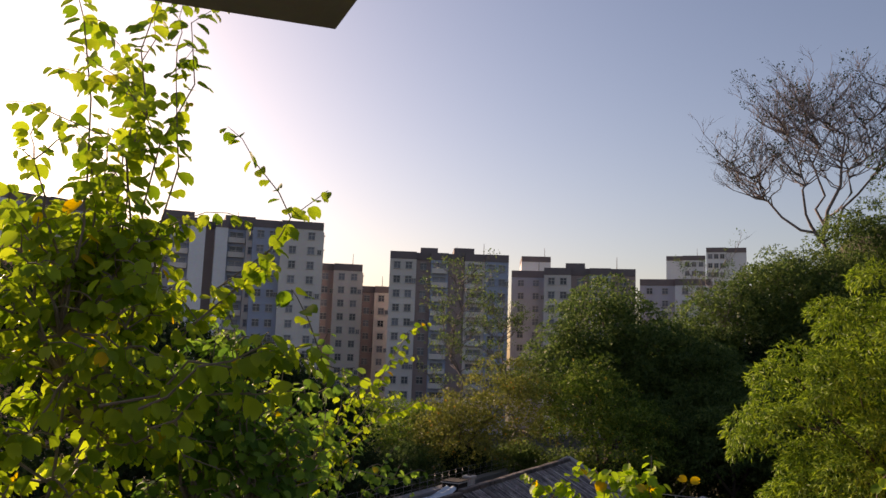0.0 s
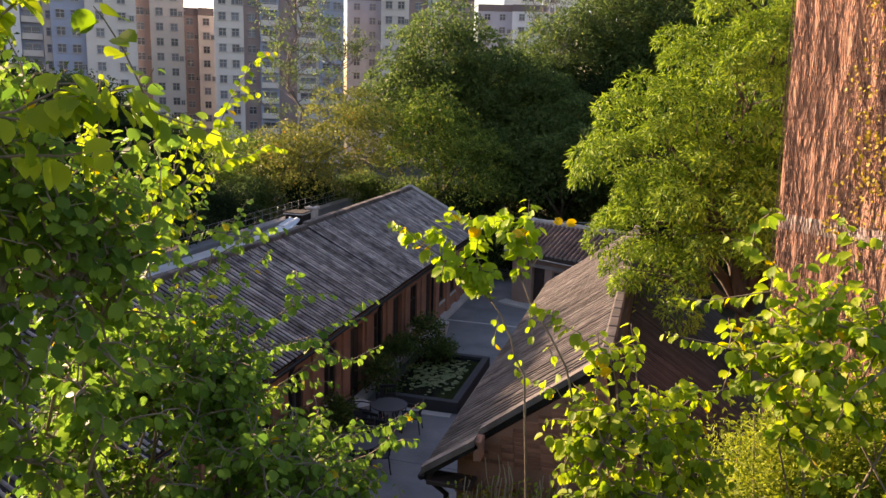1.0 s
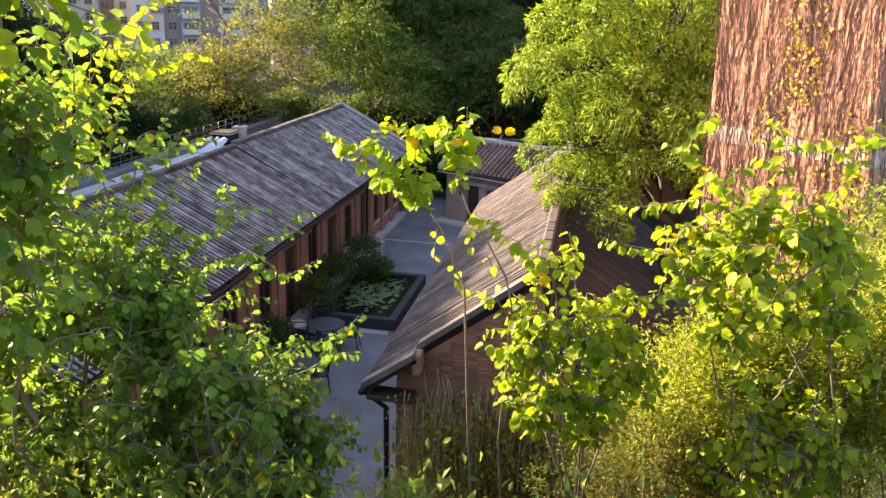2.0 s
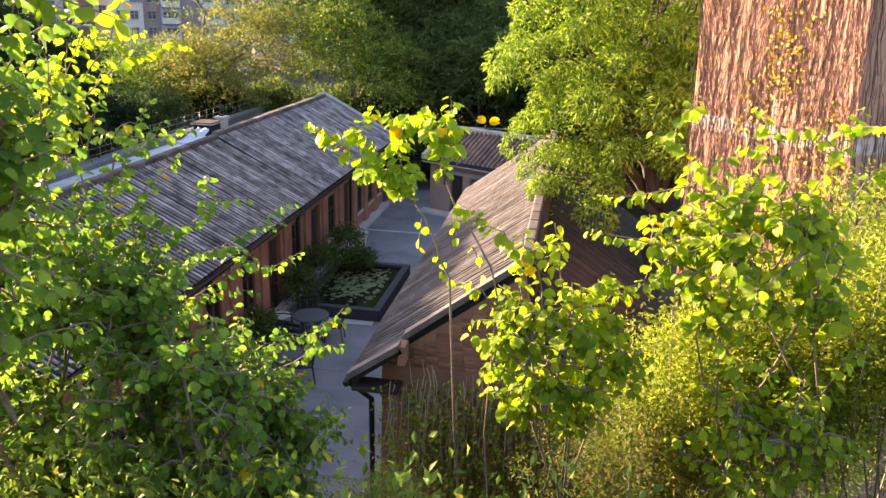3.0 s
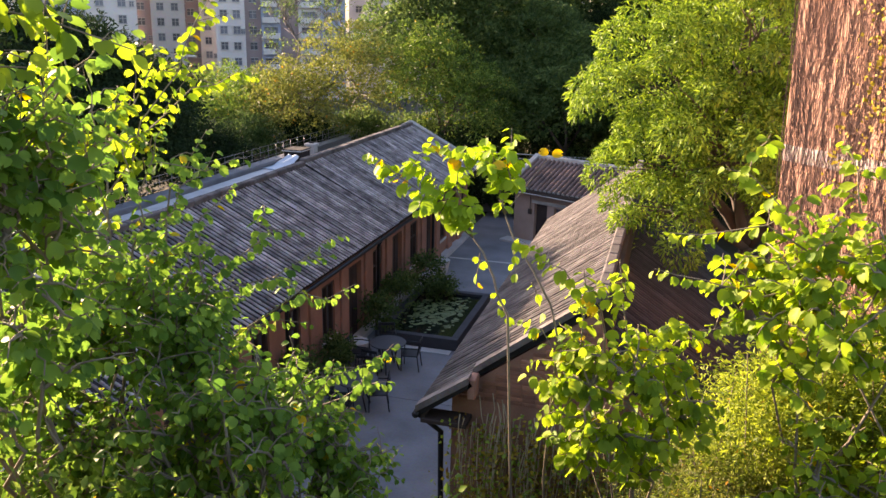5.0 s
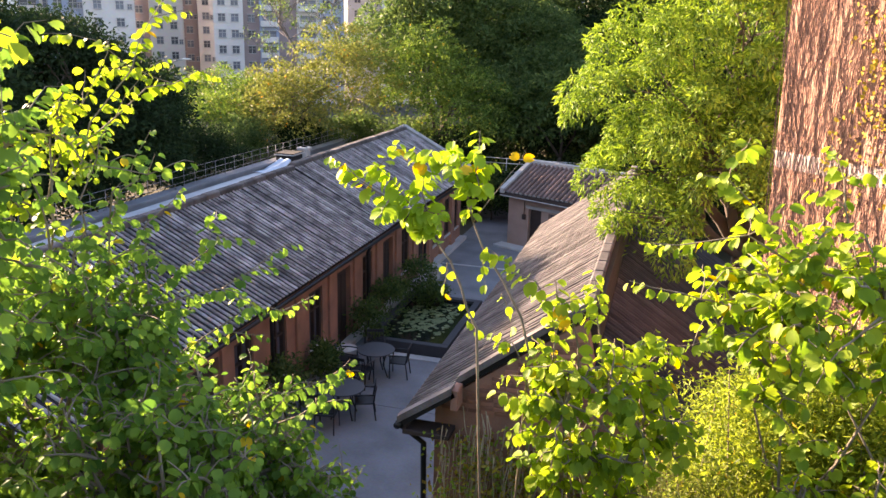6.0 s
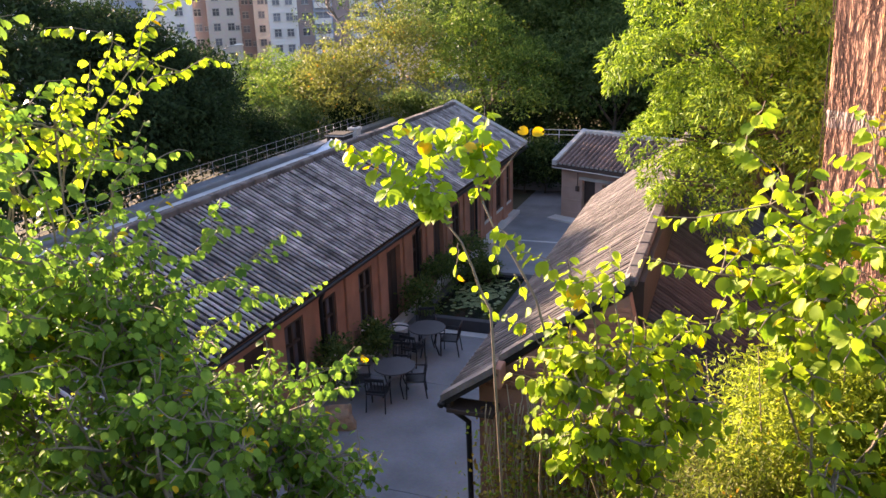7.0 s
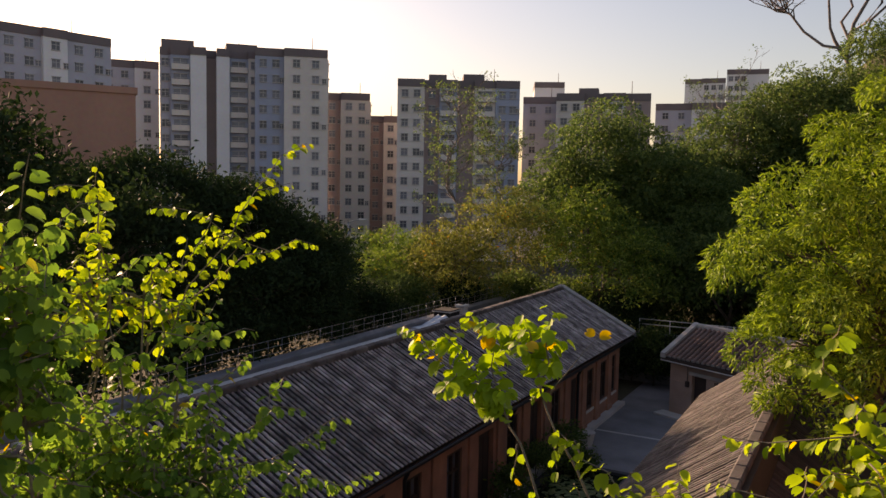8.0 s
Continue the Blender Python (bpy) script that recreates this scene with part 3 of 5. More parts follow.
def build_sheet():
    """A sheet that hangs from the vent box down to the ledge, with creases."""
    rows, cols = 14, 9
    top, low = [], []
    for a in range(rows + 1):
        for b in range(cols + 1):
            u, w = a / rows, b / cols - 0.5
            y = 31.3 - 2.0 * u
            x = -16.0 + w * (0.5 + 0.6 * u)
            fall = 3.52 - 0.29 * min(1.0, u * 1.5) ** 0.8
            z = max(3.225, fall + 0.035 * math.sin(9 * w + 4 * u) + 0.03 * noise.noise(Vector((x * 3, y * 3, 1))))
            top.append((x, y, z))
            low.append((x, y, z - 0.012))
    n = cols + 1
    cells = [(a * n + b, a * n + b + 1, a * n + n + b + 1, a * n + n + b) for a in range(rows) for b in range(cols)]
    k = len(top)
    f = cells + [tuple(k + q for q in reversed(c)) for c in cells]
    edge = [b for b in range(n)] + [a * n + cols for a in range(1, rows + 1)] + [rows * n + b for b in range(cols - 1, -1, -1)] + [a * n for a in range(rows - 1, 0, -1)]
    f += [(p, k + p, k + q, q) for p, q in zip(edge, edge[1:] + edge[:1])]
    tagged(new("folded_sheet", mesh_of("folded_sheet", top + low, f, M_TARP, smooth=True)), "pale blue sheet draped from the vent box onto the ledge", "sheet")


build_sheet()
rail_run("railing", (-9.35, 38.8, 2.35), (-3.6, 38.8, 2.35), 4, 0.66, M_PALE, "thin white railing on the rear wall", 2)
ob = part("wall_north", boxes((-16.5, 1.5, 38.6, 39.0, -0.2, 2.35)), M_CONCRETE)
tagged(ob, "dark stained concrete retaining wall at the rear", "wall", kind="structure")


# ---- pond ----
def build_pond():
    pond = thing("lily_pond", (-7.05, 23.05, 0), "raised rectangular pond with dark water and lily pads", "pond")
    part("rim", boxes((-1.25, 1.25, -2.15, -1.93, 0, 0.36), (-1.25, 1.25, 1.93, 2.15, 0, 0.36), (1.03, 1.25, -1.93, 1.93, 0, 0.36), (-1.25, -1.03, -1.93, 1.93, 0, 0.36), bevel=0.01), M_RIM, pond, "blackened stone rim")
    part("water", boxes((-1.03, 1.03, -1.93, 1.93, 0.0, 0.27)), M_WATER, pond, "still dark water")
    rnd = random.Random(5)
    v, f = [], []
    for _ in range(300):
        x, y, r = rnd.uniform(-0.75, 0.8), rnd.gauss(0.1, 0.75), rnd.uniform(0.04, 0.09)
        if abs(y) > 1.75:
            continue
        z, q, a0 = 0.274 + rnd.uniform(0, 0.012), len(v), rnd.uniform(0, 6.28)
        v.append((x, y, z))
        for k in range(9):
            w = a0 + 5.8 * k / 8
            v.append((x + r * math.cos(w), y + r * math.sin(w), z + rnd.uniform(0, 0.012)))
        f += [(q, q + 1 + k, q + 2 + k) for k in range(8)]
    tagged(part("lily_growth", mesh_of("lily_growth", v, f, L_PAD), None, pond, "pale green lily pads"), kind="stuff")


build_pond()


# ---- courtyard furniture ----
def make_chair():
    c = thing("armchair", (0, 0, 0), "black metal garden armchair on concrete paving", "chair", "chairs round the tables")
    part("seat", boxes((-0.24, 0.24, -0.23, 0.23, 0.42, 0.46), bevel=0.012), M_BLACK, c)
    for sx in (-1, 1):
        tube("leg", [(sx * 0.23, -0.22, 0), (sx * 0.22, -0.21, 0.44), (sx * 0.24, -0.2, 0.64)], [0.016] * 3, M_BLACK, c)
        tube("leg", [(sx * 0.23, 0.27, 0), (sx * 0.22, 0.21, 0.44), (sx * 0.22, 0.29, 0.88)], [0.016] * 3, M_BLACK, c)
        tube("armrest", [(sx * 0.24, -0.24, 0.65), (sx * 0.25, 0.0, 0.67), (sx * 0.23, 0.24, 0.66)], [0.02] * 3, M_BLACK, c)
    back = part("backrest", boxes((-0.22, 0.22, 0.275, 0.3, 0.8, 0.88), bevel=0.006), M_BLACK, c)
    part("lower_rail", boxes((-0.22, 0.22, 0.225, 0.25, 0.5, 0.55), bevel=0.006), M_BLACK, c)
    for k in range(5):
        x = -0.16 + 0.08 * k
        tube("back_slat", [(x, 0.24, 0.53), (x, 0.285, 0.82)], [0.011, 0.011], M_BLACK, back, 5)
    return c


def make_table():
    t = thing("round_table", (0, 0, 0), "round black metal garden table on concrete paving", "table", "courtyard tables")
    bm = bmesh.new()
    bmesh.ops.create_cone(bm, cap_ends=True, segments=28, radius1=0.5, radius2=0.5, depth=0.03, matrix=Matrix.Translation((0, 0, 0.73)))
    bmesh.ops.bevel(bm, geom=[e for e in bm.edges], offset=0.006, segments=1, affect="EDGES")
    part("tabletop", bm, M_TABLE, t, "dark worn tabletop")
    for k in range(4):
        w = math.pi / 4 + k * math.pi / 2
        c, s = math.cos(w), math.sin(w)
        tube("leg", [(0.36 * c, 0.36 * s, 0), (0.22 * c, 0.22 * s, 0.35), (0.33 * c, 0.33 * s, 0.72)], [0.018] * 3, M_BLACK, t)
    return t


chair, table = make_chair(), make_table()
table.matrix_basis = pose(-7.2, 16.85, 0.02, 0, 0, 10)
copy_thing(table, pose(-7.3, 19.25, 0.02, 0, 0, 35))
seats = [(-6.72, 16.95, -68), (-7.3, 16.1, 188), (-7.95, 16.55, 118), (-7.4, 17.62, 8), (-6.7, 19.4, -82), (-7.42, 18.55, 172), (-8.05, 19.1, 96), (-7.6, 20.0, 22)]
chair.matrix_basis = pose(seats[0][0], seats[0][1], 0.02, 0, 0, seats[0][2])
for x, y, w in seats[1:]:
    copy_thing(chair, pose(x, y, 0.02, 0, 0, w))

bm = boxes((-0.52, 0.52, -0.4, 0.4, -0.28, 0.3), bevel=0.05)
bmesh.ops.subdivide_edges(bm, edges=bm.edges[:], cuts=3, use_grid_fill=True)
for v_ in bm.verts:
    n_ = noise.noise(v_.co * 2.4) * 0.34 + noise.noise(v_.co * 7) * 0.09
    v_.co = Vector((v_.co.x * (1 - 0.5 * v_.co.z), v_.co.y, v_.co.z)) * (1 + n_)
boulder = part("boulder", bm, M_STONE)
boulder.matrix_basis = pose(-7.8, 15.1, 0.2, 3, -4, 28) @ Matrix.Diagonal((0.62, 0.66, 0.66, 1))
tagged(boulder, "rough blocky ochre boulder lying on the paving", "boulder")


# ---- masonry column with creepers ----
def build_column():
    col = thing("brick_column", (2.97, 11.59, 0), "massive red masonry column covered in dry creeper stems", "column", turn=-48.7)
    # local x runs from the near corner back along the lit face, local y away from it
    def ring(z, grow):
        s = 0.06 * (z - 7)  # the shaft leans slightly
        return [(-2.68 - grow - s, -grow, z), (grow - s, -grow, z), (grow - s, 2.7 + grow, z), (-2.68 - grow - s, 2.7 + grow, z)]
    v, f = [], []
    levels = [(0.0, 0.16), (3.0, 0.1), (6.85, 0.03), (9.2, 0.0), (13.0, -0.06), (17.0, -0.12)]
    for z, g in levels:
        v += ring(z, g)
    for i in range(len(levels) - 1):
        for k in range(4):
            f.append((4 * i + k, 4 * i + (k + 1) % 4, 4 * i + 4 + (k + 1) % 4, 4 * i + 4 + k))
    f += [(3, 2, 1, 0), tuple(4 * (len(levels) - 1) + k for k in range(4))]
    part("shaft", mesh_of("shaft", v, f, M_COLUMN), None, col)
    v, f = [], []
    for z, g in ((7.12, 0.034), (7.36, 0.032)):
        v += ring(z, g)
    f = [(k, (k + 1) % 4, 4 + (k + 1) % 4, 4 + k) for k in range(4)] + [(3, 2, 1, 0), (4, 5, 6, 7)]
    part("painted_band", mesh_of("painted_band", v, f, M_BAND), None, col, "flaking white painted band")
    rnd = random.Random(11)
    v, f = [], []
    def taper(z):
        for (za, ga), (zb, gb) in zip(levels, levels[1:]):
            if z <= zb:
                return ga + (gb - ga) * (z - za) / (zb - za)
        return levels[-1][1]
    for i in range(1900):
        face = 0 if i % 5 < 4 else 1
        u, z = rnd.uniform(-2.75, 0.05) if face == 0 else rnd.uniform(0, 2.7), rnd.uniform(3.0, 11.0)
        n = rnd.randint(7, 14)
        pts = []
        lean = rnd.uniform(-0.05, 0.05)
        for k in range(n):
            g = taper(z) + rnd.uniform(0.004, 0.02)
            uu = min(max(u, -2.72 - g), 0.05) if face == 0 else u
            s = 0.06 * (z - 7)
            pts.append((uu - s, -g, z) if face == 0 else (g - s, u, z))
            u += rnd.uniform(-0.04, 0.04) + lean * 0.5
            z += rnd.uniform(0.08, 0.2)
        r = rnd.uniform(0.002, 0.006)
        tube_data(pts, [r * (1 - 0.5 * k / n) for k in range(n)], 4, v, f)
    tagged(part("creeper_stems", mesh_of("creeper_stems", v, f, M_VINE), None, col, "tangled dry creeper stems"), kind="stuff")
    v, f = [], []
    for i in range(13):
        u, z = rnd.uniform(-2.6, 0.0), rnd.uniform(6.2, 11)
        if rnd.random() < 0.65:
            u = rnd.gauss(-1.0, 0.3)
        for k in range(rnd.randint(20, 50)):
            du, dz = rnd.gauss(0, 0.14), rnd.gauss(0, 0.4)
            g = taper(z + dz) + rnd.uniform(0.03, 0.09)
            c = Vector((min(0.03, u + du) - 0.06 * (z + dz - 7), -g, z + dz))
            s = rnd.uniform(0.018, 0.038)
            a = Vector((rnd.uniform(-1, 1), rnd.uniform(-0.5, 0.5), rnd.uniform(-1, 1))).normalized() * s
            b = a.cross(Vector((rnd.uniform(-0.6, 0.6), -1, rnd.uniform(-0.6, 0.6)))).normalized() * s * 0.8
            q = len(v)
            v += [c - a, c + b, c + a, c - b]
            f.append((q, q + 1, q + 2, q + 3))
    tagged(part("creeper_leaves", mesh_of("creeper_leaves", v, f, L_IVY), None, col, "yellow creeper leaves"), kind="stuff")


build_column()


# ---- trees ----
def leaf_cloud(name, centers, normals, per, spread, size, mat, parent, seed, droop=0.3, narrow=0.45, label=""):
    """Many small folded leaves round the given clump centres, as one mesh."""
    rng = np.random.default_rng(seed)
    c = np.repeat(np.asarray(centers, float), per, axis=0)
    nn = np.repeat(np.asarray(normals, float), per, axis=0)
    n = len(c)
    p = c + rng.normal(0, 1, (n, 3)) * spread * np.array([1, 1, 0.75])
    way = rng.normal(0, 1, (n, 3)) + nn * 0.9
    way[:, 2] -= droop
    way /= np.linalg.norm(way, axis=1)[:, None]
    side = np.cross(way, rng.normal(0, 1, (n, 3)) + nn * 1.2)
    side /= np.linalg.norm(side, axis=1)[:, None] + 1e-9
    s = size * rng.uniform(0.6, 1.3, n)[:, None]
    return leaf_quads(name, p, way, side, s, narrow, mat, parent, label)


def leaf_quads(name, p, way, side, s, narrow, mat, parent, label=""):
    """One mesh of folded four-sided leaves from their feet, directions and sides."""
    n = len(p)
    fold = np.cross(side, way) * s * 0.12
    v = np.stack([p, p + way * s * 0.5 + side * s * narrow * 0.5 + fold, p + way * s, p + way * s * 0.5 - side * s * narrow * 0.5 + fold], 1).reshape(-1, 3)
    i = np.arange(n)[:, None] * 4
    tri = np.concatenate([i + [0, 1, 2], i + [0, 2, 3]], 1).reshape(-1, 3)
    me = bpy.data.meshes.new(name)
    me.vertices.add(len(v))
    me.vertices.foreach_set("co", v.astype(np.float32).ravel())
    me.loops.add(len(tri) * 3)
    me.loops.foreach_set("vertex_index", tri.astype(np.int32).ravel())
    me.polygons.add(len(tri))
    me.polygons.foreach_set("loop_start", np.arange(0, len(tri) * 3, 3, dtype=np.int32))
    me.materials.append(mat)
    me.update(calc_edges=True)
    me.validate()
    return tagged(part(name, me, None, parent, label), kind="stuff")


def domed_crown(name, lobes, count, radius, per, size, mat, parent, seed, droop=0.6, narrow=0.24, label="", spacing=1.42):
    """A crown of separate rounded tufts, each with leaves that point out and hang over its edge."""
    rng = np.random.default_rng(seed)
    cs, ns = clumps(lobes, count * 6, seed, 0.88)
    keep = []
    order = rng.permutation(len(cs))
    for i in order:
        if len(keep) >= count:
            break
        if not keep or np.min(np.linalg.norm(cs[keep] - cs[i], axis=1)) > radius * spacing:
            keep.append(i)
    cs, ns = cs[keep], ns[keep]
    r = radius * rng.uniform(0.65, 1.35, len(cs))
    n = len(cs) * per
    c, nn, rr = np.repeat(cs, per, 0), np.repeat(ns, per, 0), np.repeat(r, per)[:, None]
    axis = nn * 0.6 + np.array([0, 0, 0.75])
    axis /= np.linalg.norm(axis, axis=1)[:, None]
    u = rng.normal(0, 1, (n, 3))
    u /= np.linalg.norm(u, axis=1)[:, None]
    dot = (u * axis).sum(1)[:, None]
    u = np.where(dot < 0.05, u + (0.1 - 2 * np.minimum(dot, 0)) * axis, u)
    u /= np.linalg.norm(u, axis=1)[:, None]
    p = c + u * rr * rng.uniform(0.55, 1.0, (n, 1)) ** 0.4 * np.array([1, 1, 0.85])
    way = u * 0.45 + rng.normal(0, 0.34, (n, 3))
    way[:, 2] -= droop
    way /= np.linalg.norm(way, axis=1)[:, None]
    side = np.cross(way, u + rng.normal(0, 0.22, (n, 3)))
    side /= np.linalg.norm(side, axis=1)[:, None] + 1e-9
    s = size * rng.uniform(0.6, 1.3, (n, 1))
    return leaf_quads(name, p, way, side, s, narrow, mat, parent, label)


def clumps(lobes, count, seed, shell=0.75):
    """Clump centres over the skins of some lobes (x, y, z, rx, ry, rz), uneven, none deep inside."""
    rng = np.random.default_rng(seed)
    cs, ns = [], []
    weight = np.array([l[3] * l[4] + l[4] * l[5] + l[3] * l[5] for l in lobes])
    for l, k in zip(lobes, np.round(count * weight / weight.sum()).astype(int)):
        d = rng.normal(0, 1, (k, 3))
        d /= np.linalg.norm(d, axis=1)[:, None]
        d[:, 2] = np.where(d[:, 2] < -0.5, -d[:, 2], d[:, 2])
        r = rng.uniform(shell, 1.08, k)[:, None]
        bump = np.array([noise.noise(Vector(w) * 2.3 + Vector((seed, l[0], 0))) for w in d])[:, None]
        cs.append(np.array(l[:3]) + d * np.array(l[3:]) * r * (1 + 0.28 * bump))
        ns.append(d)
    return np.concatenate(cs), np.concatenate(ns)


def limb_points(a, b, rnd, n=6, sag=0.1):
    a, b = Vector(a), Vector(b)
    d = (b - a).length
    out = []
    for i in range(n):
        t = i / (n - 1)
        p = a.lerp(b, t)
        if 0 < i < n - 1:
            p += Vector((rnd.uniform(-1, 1), rnd.uniform(-1, 1), rnd.uniform(-1, 1))) * d * 0.05
        p.z += math.sin(t * math.pi) * d * sag
        out.append(p)
    return out


def tree(base, lobes, mat, label, seed, count=500, per=26, spread=0.3, size=0.22, trunk=0.25, droop=0.3, narrow=0.45, group="", name="tree", dome=0.0, tufts=0, tuft_leaves=60, tuft_size=0.2, tuft_narrow=0.3):
    """A tapered trunk with limbs into each lobe of the crown, and the crown of many leaves."""
    rnd = random.Random(seed)
    x, y = base
    z = height(x, y)
    t = thing(name, (0, 0, 0), label, "tree", group)
    mid = Vector((sum(l[0] for l in lobes) / len(lobes), sum(l[1] for l in lobes) / len(lobes), sum(l[2] for l in lobes) / len(lobes)))
    fork = Vector((x, y, z)).lerp(mid, 0.55)
    tube("trunk", limb_points((x, y, z - 0.3), fork, rnd, 6, 0.0), [trunk * (1 - 0.09 * i) for i in range(6)], M_BARK, t, 9)
    for l in lobes:
        end = Vector(l[:3]) + Vector((0, 0, l[5] * 0.4))
        limb = tube("limb", limb_points(fork, end, rnd, 6), [trunk * 0.5 * (1 - 0.15 * i) for i in range(6)], M_BARK, t, 6)
        v, f = [], []
        for _ in range(9):
            w = Vector((rnd.gauss(0, 1), rnd.gauss(0, 1), rnd.gauss(0.3, 0.8))).normalized()
            tip = Vector(l[:3]) + Vector((w.x * l[3], w.y * l[4], w.z * l[5])) * 0.95
            tube_data(limb_points(fork.lerp(end, rnd.uniform(0.4, 0.9)), tip, rnd, 5), [trunk * 0.14 * (1 - 0.2 * i) for i in range(5)], 4, v, f)
        tagged(part("branchwork", mesh_of("branchwork", v, f, M_BARK), None, limb), kind="stuff")
    if dome:
        domed_crown("crown", lobes, tufts, dome, tuft_leaves, tuft_size, mat, t, seed + 5000, droop, tuft_narrow)
        lobes = [(*l[:3], *[q * 0.76 for q in l[3:]]) for l in lobes]
    cs, ns = clumps(lobes, count, seed)
    leaf_cloud("inner_crown" if dome else "crown", cs, ns, per, spread, size, mat, t, seed, droop, narrow)
    return t


# bright tree over the side house
tree((1.6, 20.6), [(-0.7, 19.0, 7.6, 1.65, 1.7, 1.6), (0.9, 19.3, 8.8, 2.0, 1.9, 1.7), (-0.75, 18.6, 5.9, 1.15, 1.2, 1.1), (-0.6, 17.6, 5.0, 0.85, 0.9, 0.8), (1.3, 18.2, 6.5, 1.7, 1.5, 1.6), (3.4, 19.6, 8.8, 2.1, 2.1, 2.1), (0.0, 18.0, 7.0, 1.2, 1.2, 1.2), (5.0, 19.6, 10.6, 2.1, 2.1, 1.7), (3.0, 18.8, 5.8, 1.7, 1.6, 1.7), (1.6, 19.8, 10.2, 1.6, 1.6, 1.2)],
     L_TREE, "large leafy tree with bright drooping lance-shaped leaves", 21, 620, 28, 0.25, 0.14, 0.3, 0.5, 0.3, dome=0.5, tufts=260, tuft_leaves=330, tuft_size=0.15, tuft_narrow=0.26)
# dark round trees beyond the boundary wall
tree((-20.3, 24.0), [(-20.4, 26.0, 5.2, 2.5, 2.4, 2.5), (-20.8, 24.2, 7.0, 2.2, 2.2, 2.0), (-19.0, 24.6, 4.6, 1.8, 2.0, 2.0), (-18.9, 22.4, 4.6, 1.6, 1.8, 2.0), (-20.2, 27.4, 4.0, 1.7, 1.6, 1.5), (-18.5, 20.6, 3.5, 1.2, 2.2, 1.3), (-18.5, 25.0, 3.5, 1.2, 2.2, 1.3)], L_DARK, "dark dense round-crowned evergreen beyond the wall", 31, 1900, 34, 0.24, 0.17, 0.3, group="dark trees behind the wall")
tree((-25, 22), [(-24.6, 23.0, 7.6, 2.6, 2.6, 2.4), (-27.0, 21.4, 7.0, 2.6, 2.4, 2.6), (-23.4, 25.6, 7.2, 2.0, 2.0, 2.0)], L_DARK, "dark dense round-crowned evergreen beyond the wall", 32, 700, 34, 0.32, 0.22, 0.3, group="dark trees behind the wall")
# lobe at y 13.6 is out of view, added to shade the roofs
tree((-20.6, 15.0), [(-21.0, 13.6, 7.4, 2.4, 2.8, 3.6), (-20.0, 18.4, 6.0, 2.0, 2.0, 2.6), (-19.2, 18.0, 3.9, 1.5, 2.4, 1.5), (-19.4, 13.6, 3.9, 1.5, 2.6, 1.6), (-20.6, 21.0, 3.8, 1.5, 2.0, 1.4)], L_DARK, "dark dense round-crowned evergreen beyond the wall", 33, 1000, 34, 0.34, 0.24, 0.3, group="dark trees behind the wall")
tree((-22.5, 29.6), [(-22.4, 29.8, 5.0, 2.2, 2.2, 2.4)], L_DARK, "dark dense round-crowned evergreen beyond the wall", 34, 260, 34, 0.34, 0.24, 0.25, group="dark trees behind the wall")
for i, (x_, y_, z_, r_) in enumerate(((-19.8, 31.4, 3.3, 1.3), (-20.4, 35.0, 3.4, 1.4), (-19.0, 38.6, 3.4, 1.3), (-13.6, 40.4, 3.2, 1.5), (-10.6, 40.4, 3.0, 1.5), (-16.6, 40.6, 3.4, 1.6))):
    tree((x_, y_), [(x_, y_, z_, r_, r_ * 1.2, 1.1)], L_MID if i % 2 else L_DARK, "low dark green bushy tree along the boundary wall", 700 + i, 160, 26, 0.24, 0.18, 0.1, group="bushes along the wall", dome=0.42, tufts=45, tuft_leaves=70, tuft_size=0.17)
# sunlit shrubby trees behind the courtyard
tree((-19.4, 38.5), [(-18.6, 37.0, 5.0, 2.2, 2.0, 2.3), (-16.0, 37.4, 6.2, 2.6, 2.2, 2.6), (-20.6, 38.8, 4.2, 1.8, 1.8, 1.8)], L_OLIVE, "sunlit olive-green bushy tree behind the wall", 41, 420, 24, 0.26, 0.16, 0.18, dome=0.5, tufts=150, tuft_leaves=80, tuft_size=0.16, tuft_narrow=0.4)
tree((-26.0, 41.0), [(-25.5, 41.0, 4.4, 2.4, 2.2, 1.9), (-23.0, 39.4, 4.4, 2.2, 2.0, 2.0), (-22.6, 36.0, 3.8, 1.9, 1.9, 1.7)], L_LIGHT, "low light green bushy tree behind the wall", 42, 320, 24, 0.26, 0.17, 0.15, dome=0.48, tufts=120, tuft_leaves=80, tuft_size=0.17, tuft_narrow=0.4)
tree((-12.5, 40.5), [(-12.6, 40.0, 6.4, 2.4, 2.4, 2.6), (-10.4, 39.4, 5.0, 2.2, 2.0, 2.2)], L_LIGHT, "mid-green bushy tree behind the rear wall", 43, 300, 24, 0.26, 0.18, 0.2, dome=0.5, tufts=120, tuft_leaves=80, tuft_size=0.18, tuft_narrow=0.4)
# large trees further back
tree((-13.5, 46.0), [(-13.4, 45.4, 10.4, 3.2, 3.0, 3.2), (-15.6, 45.0, 8.0, 2.6, 2.6, 2.6), (-11.0, 45.2, 9.0, 2.8, 2.6, 3.0), (-13.0, 44.4, 6.2, 3.6, 2.2, 2.6), (-12.8, 44.6, 8.6, 2.6, 2.0, 2.4), (-10.6, 44.6, 7.0, 2.2, 1.8, 2.2)], L_MID, "large dense green tree behind the courtyard", 51, 900, 26, 0.34, 0.24, 0.4, dome=0.6, tufts=300, tuft_leaves=90, tuft_size=0.22, tuft_narrow=0.4)
